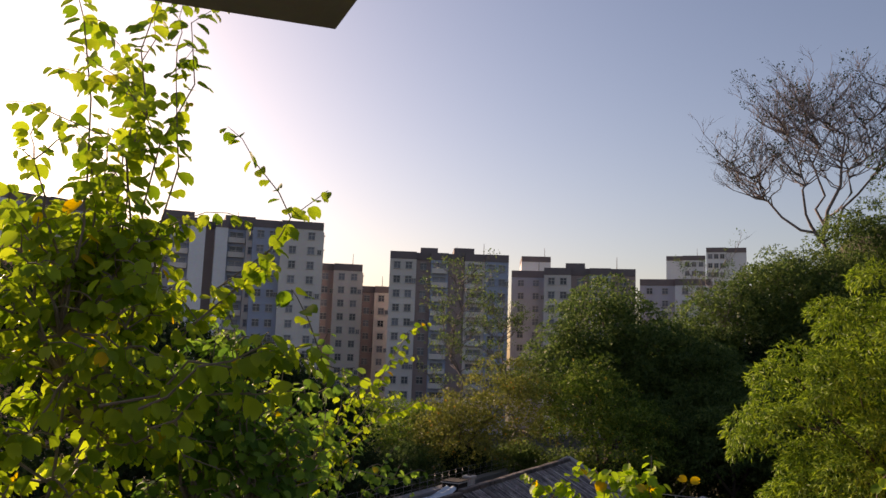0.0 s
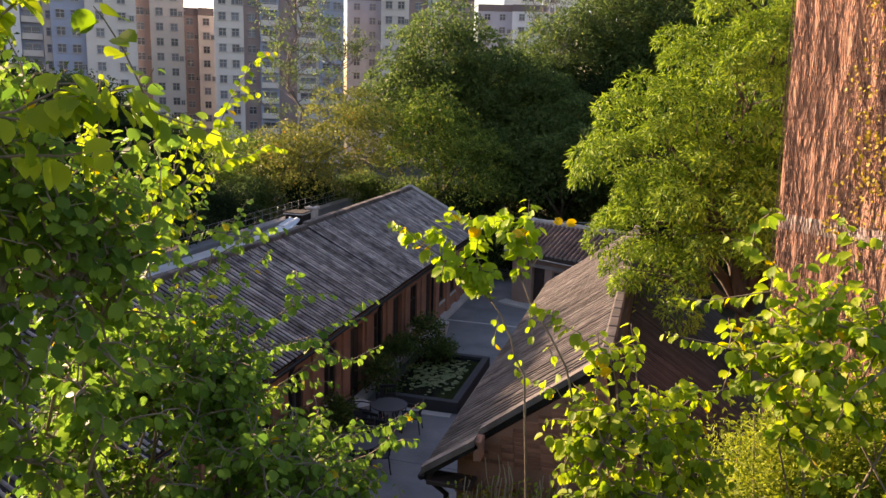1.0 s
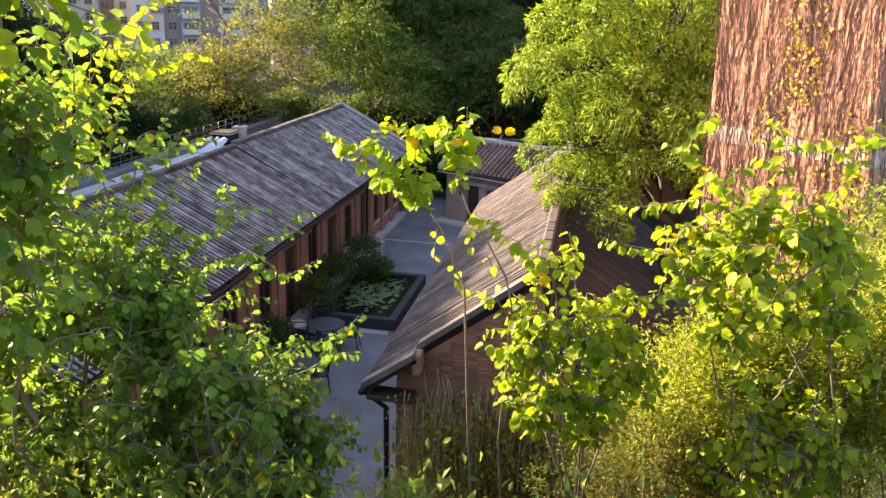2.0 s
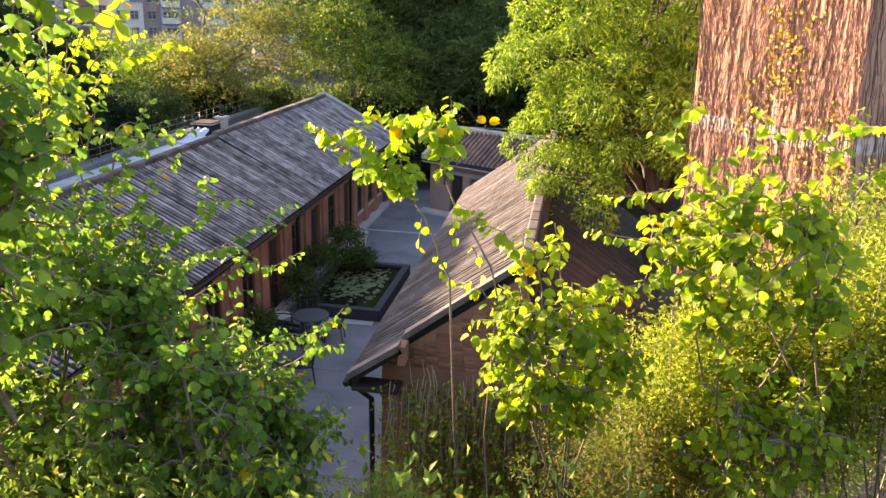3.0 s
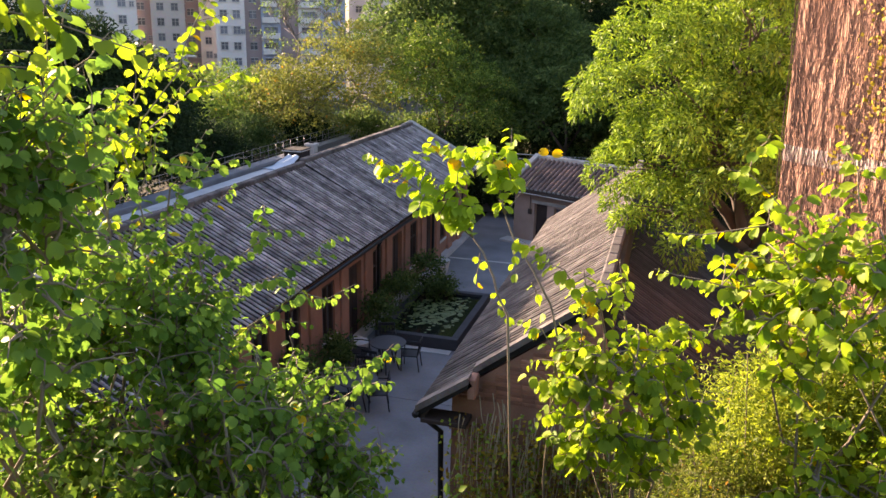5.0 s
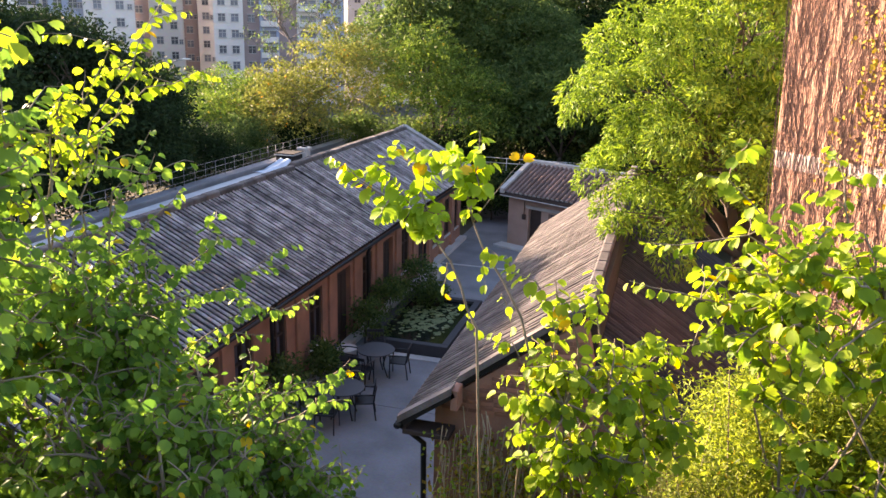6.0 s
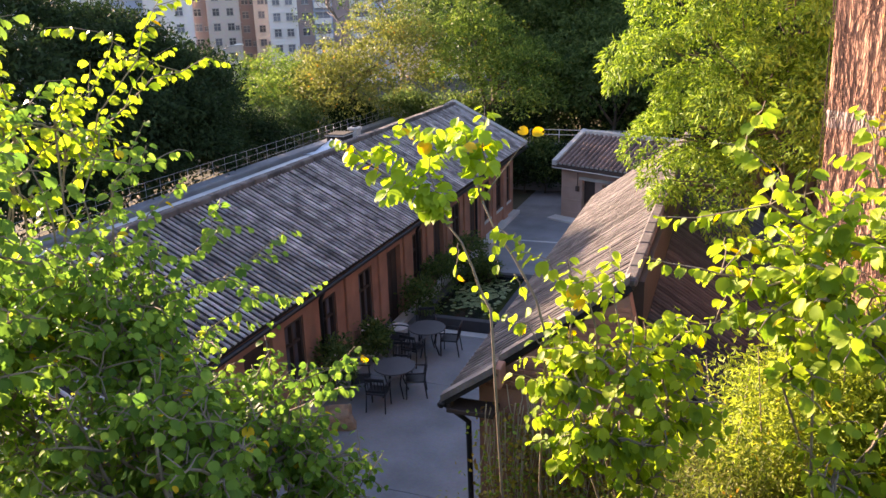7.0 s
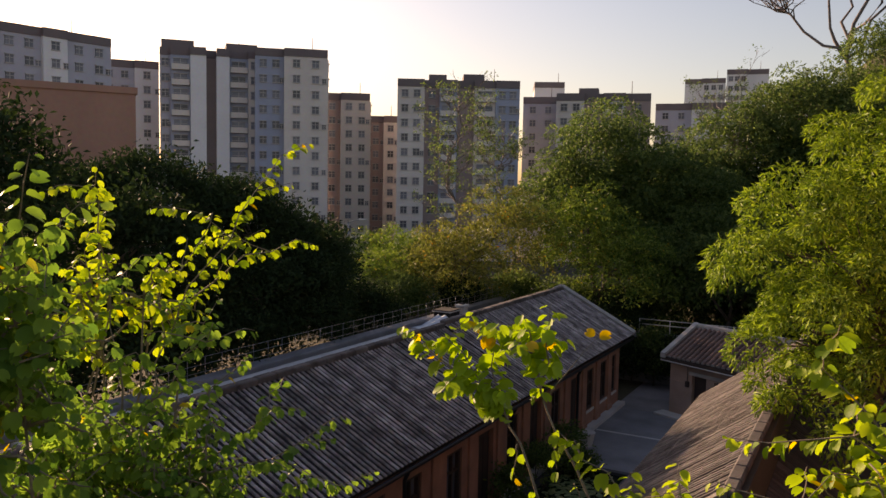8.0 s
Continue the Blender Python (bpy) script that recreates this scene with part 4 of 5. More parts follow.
tree((-8.2, 47.0), [(-8.2, 46.4, 8.0, 2.6, 2.6, 2.8), (-6.2, 44.0, 6.4, 2.6, 2.2, 2.4), (-9.0, 42.6, 5.4, 2.2, 1.8, 1.8)], L_MID, "dark green tree behind the courtyard", 52, 500, 26, 0.34, 0.24, 0.35, dome=0.6, tufts=150, tuft_leaves=90, tuft_size=0.22, tuft_narrow=0.4)
tree((-5.4, 41.0), [(-5.6, 40.8, 5.0, 2.2, 1.4, 2.0), (-3.4, 40.6, 5.6, 1.8, 1.4, 2.2), (-8.2, 40.8, 4.6, 1.8, 1.3, 1.6)], L_MID, "leafy green tree above the rear wall", 53, 260, 22, 0.26, 0.22, 0.18, dome=0.42, tufts=130, tuft_leaves=60, tuft_size=0.24, tuft_narrow=0.45)
for i, (x_, y_, r_) in enumerate(((-9.6, 41.6, 1.9), (-6.6, 42.6, 2.1), (-3.6, 42.4, 2.2), (-0.6, 41.4, 2.4), (2.4, 40.4, 2.6))):
    h_ = height(x_, y_)
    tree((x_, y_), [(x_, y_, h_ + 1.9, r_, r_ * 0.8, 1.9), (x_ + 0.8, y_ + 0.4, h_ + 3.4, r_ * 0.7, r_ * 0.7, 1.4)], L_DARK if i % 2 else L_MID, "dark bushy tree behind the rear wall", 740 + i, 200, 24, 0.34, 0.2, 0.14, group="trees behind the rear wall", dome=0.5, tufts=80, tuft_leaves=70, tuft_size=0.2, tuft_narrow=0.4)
for i, (x_, y_, z_, r_) in enumerate(((-9.6, 50.0, 9.4, 2.6), (-6.8, 52.0, 11.6, 2.9), (-4.0, 53.6, 13.6, 3.0), (-1.0, 53.0, 13.2, 2.8))):
    tree((x_, y_), [(x_, y_, z_, r_, r_, 2.6), (x_ - 0.8, y_ - 1.2, z_ - 3.2, r_ * 1.05, r_ * 0.9, 2.6), (x_ + 1.0, y_ - 0.8, z_ - 5.4, r_, r_ * 0.9, 2.4)], L_MID, "tall dense dark green tree on the wooded hillside", 760 + i, 420, 24, 0.36, 0.26, 0.28, group="hillside trees", dome=0.62, tufts=170, tuft_leaves=80, tuft_size=0.24, tuft_narrow=0.35)
# wooded hillside
rnd_hill = random.Random(77)
k_hill = 0
for yy in (36, 43, 50, 58):
    for xx in (-3.5, 1.0, 5.5, 10.0, 14.5):
        x_, y_ = xx + rnd_hill.uniform(-1, 1) - (yy - 36) * 0.06, yy + rnd_hill.uniform(-1.5, 1.5)
        if xx < -2 and yy < 44:
            continue
        h_ = height(x_, y_)
        a_ = rnd_hill.uniform(2.4, 3.1)
        if xx < 3 and yy >= 50:
            h_ -= 2.0
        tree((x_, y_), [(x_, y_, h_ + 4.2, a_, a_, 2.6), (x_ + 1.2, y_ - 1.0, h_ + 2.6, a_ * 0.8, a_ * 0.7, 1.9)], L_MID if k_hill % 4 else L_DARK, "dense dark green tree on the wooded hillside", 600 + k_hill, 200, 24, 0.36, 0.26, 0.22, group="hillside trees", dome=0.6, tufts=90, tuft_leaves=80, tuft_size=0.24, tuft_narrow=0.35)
        k_hill += 1


def thin_tree(base, tip, spread, label, seed, mat=None, count=160, branches=26, trunk=0.14, leaf=0.16, start=0.35, per=10, stems=()):
    """A slender open tree: a trunk, rising side branches that fork, and sparse leaves at their ends."""
    rnd = random.Random(seed)
    t = thing("tree", (0, 0, 0), label, "tree")
    base = Vector((base[0], base[1], height(*base) - 0.2))
    tip = Vector(tip)
    pts = limb_points(base, tip, rnd, 9, 0.0)
    tube("trunk", pts, [trunk * (1 - 0.105 * i) for i in range(9)], M_BARE, t, 7)
    ends, runs = [], [pts]
    for s in stems:
        runs.append(limb_points(pts[2], s, rnd, 9, -0.04))
        tube("limb", runs[-1], [trunk * 0.7 * (1 - 0.105 * i) for i in range(9)], M_BARE, t, 6)
    for j in range(branches * len(runs) if stems else branches):
        pts = runs[j % len(runs)]
        k = rnd.uniform(start, 0.97)
        a = pts[min(7, int(k * 8))].lerp(pts[min(8, int(k * 8) + 1)], k * 8 % 1)
        w = rnd.uniform(0, 6.28)
        reach = spread * (1.05 - 0.65 * abs(k - 0.55)) * rnd.uniform(0.6, 1.0)
        b = a + Vector((math.cos(w) * reach, math.sin(w) * reach, reach * rnd.uniform(0.5, 1.1)))
        bp = limb_points(a, b, rnd, 6, -0.08)
        v, f = tube_data(bp, [trunk * 0.3 * (1 - 0.16 * i) for i in range(6)], 5)
        for _ in range(7):
            s = bp[rnd.randint(2, 5)]
            e = s + Vector((rnd.gauss(0, 0.35), rnd.gauss(0, 0.35), rnd.uniform(0.15, 0.55))) * spread * 0.4 + (b - a) * 0.15
            tube_data(limb_points(s, e, rnd, 4), [trunk * 0.1, trunk * 0.08, trunk * 0.06, trunk * 0.04], 4, v, f)
            ends.append(e)
            for _ in range(3):
                g = e + Vector((rnd.gauss(0, 0.25), rnd.gauss(0, 0.25), rnd.uniform(0.0, 0.4))) * spread * 0.35
                tube_data([s.lerp(e, 0.6), g], [trunk * 0.05, trunk * 0.03], 3, v, f)
                ends.append(g)
        part("branch", mesh_of("branch", v, f, M_BARE), None, t)
    if mat:
        rnd.shuffle(ends)
        e = np.array(ends[:count])
        leaf_cloud("leaves", e, e * 0 + [0, 0, 0.6], per, 0.16, leaf, mat, t, seed)
    return t


# slender trees in front of the towers, and the open tree on the hill
thin_tree((-20.6, 41.6), (-21.2, 41.4, 14.0), 2.2, "slender open tree with sparse grey-green leaves", 81, L_MID, 240, 30, 0.13)
thin_tree((-18.2, 43.0), (-18.6, 43.0, 12.6), 1.9, "slender open tree with sparse grey-green leaves", 82, L_MID, 240, 26, 0.11)
thin_tree((-8.4, 52.0), (-8.0, 52.0, 15.5), 2.4, "slender open tree with sparse grey-green leaves", 83, L_MID, 160, 26, 0.12)
thin_tree((-1.4, 58.6), (-0.6, 58.6, 28.6), 3.4, "tall nearly bare tree with fine upswept branches", 84, L_DARK, 420, 34, 0.17, 0.2, 0.45, 8, stems=((-8.0, 58.8, 24.2), (-4.6, 58.0, 27.4), (2.6, 59.0, 28.6), (-2.4, 59.4, 29.0), (5.4, 58.4, 27.0)))
tree((-11.0, 36.6), [(-11.0, 36.6, 2.0, 0.9, 0.8, 1.6)], L_DARK, "dark shrub in the courtyard corner", 85, 90, 24, 0.2, 0.16, 0.06, name="shrub")

for i, (x_, y_, h_) in enumerate(((-9.4, 38.0, 1.9), (-8.4, 38.1, 2.4), (-7.3, 38.1, 2.2), (-5.6, 38.2, 2.4), (-4.2, 38.2, 2.6))):
    tree((x_, y_), [(x_, y_, h_ * 0.55, 0.85, 0.55, h_ * 0.5)], L_MID if i % 2 else L_DARK, "dark leafy shrub against the rear wall", 720 + i, 130, 24, 0.2, 0.18, 0.05, name="shrub", group="shrubs at the rear wall")
# shrubs by the long house and round the pond
for i, (x_, y_, r_, h_) in enumerate(((-8.3, 21.3, 0.55, 1.2), (-8.35, 23.2, 0.7, 1.35), (-8.0, 25.0, 0.6, 1.5), (-8.4, 18.3, 0.35, 1.1), (-8.45, 16.2, 0.45, 1.5), (-7.3, 24.6, 0.55, 0.9))):
    s_ = thing("shrub", (0, 0, 0), "dark green shrub growing beside the brick house", "shrub", "courtyard shrubs")
    rs = random.Random(90 + i)
    for _ in range(5):
        tube("stem", limb_points((x_ + rs.uniform(-0.08, 0.08), y_, 0.0), (x_ + rs.uniform(-r_, r_) * 0.7, y_ + rs.uniform(-r_, r_) * 0.7, h_ * 0.9), rs, 4), [0.014, 0.012, 0.009, 0.005], M_BARK, s_, 4)
    cs, ns = clumps([(x_, y_, h_ * 0.55, r_, r_ * 1.1, h_ * 0.5)], 60, 90 + i, 0.5)
    leaf_cloud("leaves", cs, ns, 26, 0.12, 0.12, L_MID, s_, 90 + i)
# pots along the wall
for i, (x_, y_) in enumerate(((-8.3, 19.6), (-8.3, 26.2), (-8.3, 28.0))):
    bm = bmesh.new()
    bmesh.ops.create_cone(bm, cap_ends=True, segments=16, radius1=0.2, radius2=0.3, depth=0.5, matrix=Matrix.Translation((0, 0, 0.27)))
    p_ = part("stone_pot", bm, M_PALE)
    p_.matrix_basis = pose(x_, y_, 0.0)
    tagged(p_, "pale round stone pot beside the wall", "pot", "pots along the wall")


# ---- street lamp ----
def build_lamp():
    x, y = -31.7, 46.2
    z = height(x, y)
    lamp = thing("street_lamp", (x, y, z), "tall grey street lamp with a single arm", "street lamp")
    top = 6.6 - z
    tube("pole", [(0, 0, 0), (0, 0, top * 0.6), (0, 0, top)], [0.09, 0.075, 0.055], M_GALV, lamp, 8)
    tube("arm", [(0, 0, top - 0.05), (0.5, 0, top + 0.12), (1.1, 0, top + 0.2)], [0.04, 0.035, 0.03], M_GALV, lamp, 6)
    part("lantern", boxes((0.9, 1.5, -0.12, 0.12, top + 0.16, top + 0.27), bevel=0.03), M_PALE, lamp, "flat pale lantern")


build_lamp()


# ---- towers ----
WINDOW_MESH = {}


def window_mesh(w, h):
    if (w, h) not in WINDOW_MESH:
        bm = boxes((-w / 2, w / 2, -0.1, 0.1, 0, h))
        me = bpy.data.meshes.new("window")
        n = len(bm.faces)
        box(bm, -w / 2 - 0.12, w / 2 + 0.12, -0.14, 0.12, -0.14, -0.002)
        box(bm, -w / 2 - 0.12, w / 2 + 0.12, -0.3, 0.12, h + 0.002, h + 0.12)
        box(bm, -0.05, 0.05, -0.13, -0.1, 0, h)
        box(bm, -w / 2, w / 2, -0.13, -0.1, h * 0.6, h * 0.6 + 0.08)
        bm.to_mesh(me)
        bm.free()
        me.materials.append(M_GLASS)
        me.materials.append(M_FRAME)
        me.polygons.foreach_set("material_index", [0 if i < n else 1 for i in range(len(me.polygons))])
        WINDOW_MESH[(w, h)] = me
    return WINDOW_MESH[(w, h)]


def balcony_mesh(w):
    if ("b", w) not in WINDOW_MESH:
        bm = boxes((-w / 2, w / 2, -0.9, 0, -0.12, 0.0), (-w / 2, w / 2, -0.9, -0.82, 0.0, 0.95), (-w / 2, -w / 2 + 0.08, -0.82, 0, 0, 0.95), (w / 2 - 0.08, w / 2, -0.82, 0, 0, 0.95))
        me = bpy.data.meshes.new("balcony")
        bm.to_mesh(me)
        bm.free()
        me.materials.append(M_CREAM)
        WINDOW_MESH[("b", w)] = me
    return WINDOW_MESH[("b", w)]


def tower(place, turn, bays, top, label, deep=14.0, bottom=-8.0, storey=2.9, roofs=(), side=None):
    """A housing block. bays: (width, how far it stands proud, wall material, what each storey shows), from left to right; local -y faces the camera."""
    t = thing("apartment_tower", (place[0], place[1], bottom), label, "tower block", turn=turn)
    width = sum(b[0] for b in bays)
    h = top - bottom
    floors = int(h / storey)
    x = -width / 2
    for w, proud, mat, kind in bays:
        bay = part("wall", boxes((x, x + w, -proud, deep, 0, h)), mat, t)
        part("parapet", boxes((x + 0.003, x + w - 0.003, -proud - 0.15, deep + 0.1, h + 0.002, h + 1.5)), M_ROOFT, t)
        for k in range(floors):
            z = h - (k + 1) * storey + 0.9
            if z < 6:
                break
            if kind == "p":
                break
            spots = {"w": (0.5,), "ww": (0.28, 0.72), "b": (0.5,), "www": (0.2, 0.5, 0.8)}[kind]
            for s in spots:
                o = new("window", window_mesh(1.25 if kind != "b" else w * 0.7, 1.3 if kind != "b" else 1.9))
                o.parent = bay
                o.matrix_basis = pose(x + w * s, -proud - 0.06, z - (0.6 if kind == "b" else 0))
            if kind == "b":
                o = new("balcony", balcony_mesh(round(w * 0.9, 2)))
                o.parent = bay
                o.matrix_basis = pose(x + w / 2, -proud - 0.002, z - 0.7)
            elif k % 3 == 1:
                o = new("window", window_mesh(0.7, 0.8))
                o.parent = bay
                o.matrix_basis = pose(x + w * 0.92, -proud - 0.05, z)
        x += w
    if side:
        sm_, n_ = side
        s = part("side_wall", boxes((width / 2 + 0.004, width / 2 + 0.3, 0.3, deep - 0.3, 0, h - 0.1)), sm_, t)
        for k in range(floors - 2):
            for j in range(n_):
                o = new("window", window_mesh(1.25, 1.3))
                o.parent = s
                o.matrix_basis = pose(width / 2 + 0.34, 2 + (deep - 4) * j / max(1, n_ - 1), h - (k + 1) * storey + 0.9, 0, 0, 90)
    for x0, x1, hh in roofs:
        part("roof_block", boxes((x0, x1, 0.6, deep * 0.6, h + 0.01, h + 1.5 + hh)), M_ROOFT, t)
    tube("aerial", [(width * 0.3, 2, h + 1.4), (width * 0.3, 2, h + 4.2)], [0.09, 0.05], M_ROOFT, t, 5)
    return t


def at(azimuth, far):
    """A place by its bearing, in degrees left of +y, and how far it is from the courtyard's terrace."""
    return (0.19 - math.sin(radians(azimuth)) * far, 1.5 + math.cos(radians(azimuth)) * far)


tower(at(56.6, 148), 78, [(7, 0, M_GREYT, "ww"), (4, 0.8, M_PALET, "w"), (7, 0, M_GREYT, "ww"), (4, 0.8, M_PALET, "w"), (8, 0, M_GREYT, "ww")], 33.0, "hazy grey apartment slab with stepped roofline", roofs=[(-14, -3, 0.8)])
tower(at(50.3, 172), 54, [(6.5, 0, M_GREYT, "ww"), (4.6, 0.8, M_PALET, "w")], 32.0, "hazy grey and white apartment tower")
tower(at(45.1, 162), 47, [(2.0, 0, M_GREYT, "w"), (3.6, 1.0, M_BLUET, "b"), (2.9, 2.4, M_PALET, "p"), (1.9, -1.0, M_BROWNT, "p"), (2.4, 2.4, M_PALET, "p"), (3.6, 1.0, M_BLUET, "b"), (2.2, 2.0, M_CREAM, "w")], 33.6, "cream and grey apartment tower with stacked balconies", roofs=[(-9, -3, 1.6), (3, 9, 1.6)])
tower(at(39.6, 156), 42, [(5.4, 0, M_BLUET, "ww"), (8.2, 1.4, M_CREAM, "ww")], 33.6, "blue-grey and cream apartment tower", side=(M_CREAM, 3))
tower(at(35.7, 172), 38, [(3.6, 0, M_BROWNT, "w"), (6.2, 1.2, M_CREAM, "ww")], 27.5, "narrow brown and cream apartment tower", side=(M_CREAM, 2))
tower(at(33.1, 182), 36, [(3.4, 0, M_BROWNT, "w"), (3.2, 1.2, M_CREAM, "w")], 23.8, "narrow brown and cream apartment tower", side=(M_CREAM, 2))
tower(at(27.7, 160), 30, [(5.4, 1.4, M_CREAM, "ww"), (3.0, 0, M_BROWNT, "w"), (3.6, 1.0, M_BLUET, "b"), (3.4, 0, M_BROWNT, "p"), (4.2, 1.0, M_CREAM, "b"), (4.8, 1.4, M_BLUET, "ww")], 29.2, "brown, cream and blue apartment tower with balconies", roofs=[(-6, -2.4, 1.2), (1.0, 5.2, 1.4)])
tower(at(21.8, 176), 19.5, [(7.6, 0, M_GREYT, "ww")], 28.0, "plain grey apartment tower among others")
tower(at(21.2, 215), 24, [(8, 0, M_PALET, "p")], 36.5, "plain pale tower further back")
tower(at(17.4, 165), 16.5, [(5.6, 1.0, M_CREAM, "ww"), (3.8, 0, M_BROWNT, "w"), (4.4, 1.0, M_GREYT, "b"), (5.0, 0, M_BROWNT, "w")], 27.4, "brown and cream apartment tower", roofs=[(-5, -1, 1.2)])
tower(at(11.4, 190), 12, [(8, 0, M_GREYT, "ww"), (8, 1, M_PALET, "ww")], 28.0, "grey apartment tower beyond the trees")
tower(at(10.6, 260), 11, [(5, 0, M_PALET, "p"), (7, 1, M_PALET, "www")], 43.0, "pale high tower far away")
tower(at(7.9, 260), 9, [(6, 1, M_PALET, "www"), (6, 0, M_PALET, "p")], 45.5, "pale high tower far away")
red = thing("red_building", (*at(55.5, 92), -6), "plain red-brown building with a flat roof", "building", turn=56)
part("wall", boxes((-16, 9.0, 0, 10, 0, 24.6)), M_REDWALL, red)
part("parapet", boxes((-16.2, 9.2, -0.2, 10.2, 24.602, 25.3)), M_REDWALL, red)


# ---- foreground shrubs on the slope ----
def round_leaf():
    """A two-lobed round leaf, stalk end at the origin, along +x, folded a little along its midrib. Unit length."""
    half = [(0.04, 0.2), (0.26, 0.42), (0.6, 0.47), (0.9, 0.34), (1.04, 0.15)]
    v = [(0, 0, 0), (0.42, 0, -0.02), (0.8, 0, 0.0)]
    for s in (1, -1):
        v += [(x, s * y, 0.42 * y - 0.12 * x * x) for x, y in half]
    f = [(0, 4, 3), (0, 1, 4), (1, 5, 4), (1, 2, 5), (2, 6, 5), (2, 7, 6)]
    f += [(0, 8, 9), (0, 9, 1), (1, 9, 10), (1, 10, 2), (2, 10, 11), (2, 11, 12)]
    return np.array(v, float), f


LEAF_V, LEAF_F = round_leaf()


class Leaves:
    """Collects leaf poses, to become one mesh or objects of their own."""

    def __init__(self):
        self.rows = []

    def add(self, p, way, up, size):
        self.rows.append((Vector(p), Vector(way).normalized(), Vector(up), size))

    def matrices(self):
        for p, x, up, s in self.rows:
            y = up.cross(x)
            y = y.normalized() if y.length > 1e-4 else Vector((0, 1, 0))
            z = x.cross(y)
            yield Matrix(((x.x * s, y.x * s, z.x * s, p.x), (x.y * s, y.y * s, z.y * s, p.y), (x.z * s, y.z * s, z.z * s, p.z), (0, 0, 0, 1)))

    def joined(self, name, mat, parent, label):
        h = np.c_[LEAF_V, np.ones(len(LEAF_V))]
        v = np.concatenate([(h @ np.array(m).T)[:, :3] for m in self.matrices()])
        n = len(LEAF_V)
        f = (np.array(LEAF_F)[None] + (np.arange(len(self.rows)) * n)[:, None, None]).reshape(-1, 3)
        return tagged(part(name, mesh_of(name, v, f.tolist(), mat, smooth=True), None, parent, label), kind="stuff")

    def single(self, mats, parent, rnd, cap=290):
        meshes = [mesh_of("leaf", LEAF_V, LEAF_F, m, smooth=True) for m in mats]
        for m in list(self.matrices())[:cap]:
            ob = new("leaf", meshes[0] if rnd.random() < 0.975 else meshes[-1])
            ob.parent = parent
            ob.matrix_basis = m


def leafy_branch(a, b, rnd, leaves, v, f, r=0.012, size=0.105, arch=0.12, start=0.25, gap=0.06, twigs=3, hang=0.75):
    """An arching branch with leaves in two ranks and a few side twigs."""
    pts = limb_points(a, b, rnd, 7, arch)
    tube_data(pts, [r * (1 - 0.12 * i) for i in range(7)], 5, v, f)
    length = (Vector(b) - Vector(a)).length

    def rank(points, s0, sz):
        total = sum((q - p).length for p, q in zip(points, points[1:]))
        n = max(2, int(total * (1 - s0) / gap))
        for i in range(n):
            t = (s0 + (1 - s0) * i / max(1, n - 1)) * (len(points) - 1)
            k = min(len(points) - 2, int(t))
            p = points[k].lerp(points[k + 1], t - k)
            d = (points[k + 1] - points[k]).normalized()
            side = d.cross(Vector((0, 0, 1)))
            side = side.normalized() if side.length > 0.1 else Vector((1, 0, 0))
            s = 1 if i % 2 else -1
            way = side * s * rnd.uniform(0.5, 1.0) + d * rnd.uniform(0.1, 0.6) + Vector((rnd.uniform(-0.3, 0.3), rnd.uniform(-0.3, 0.3), -hang + rnd.uniform(-0.4, 0.4)))
            up = d * rnd.uniform(0.2, 1.0) + side * s * rnd.uniform(0.0, 0.6) + Vector((rnd.uniform(-0.55, 0.55), rnd.uniform(-0.55, 0.55), rnd.uniform(0.1, 0.8)))
            end = 1.0 - 0.45 * max(0.0, (i / n - 0.75) / 0.25)
            leaves.add(p + way.normalized() * 0.02, way, up, sz * rnd.uniform(0.75, 1.2) * end)

    rank(pts, start, size)
    for _ in range(twigs):
        k = rnd.randint(2, 5)
        w = Vector((rnd.gauss(0, 0.7), rnd.gauss(0, 0.7), rnd.uniform(-0.1, 0.8))).normalized() * length * rnd.uniform(0.22, 0.42)
        tp = limb_points(pts[k], pts[k] + w, rnd, 5, arch)
        tube_data(tp, [r * 0.5, r * 0.45, r * 0.38, r * 0.3, r * 0.2], 4, v, f)
        rank(tp, 0.1, size * 0.9)


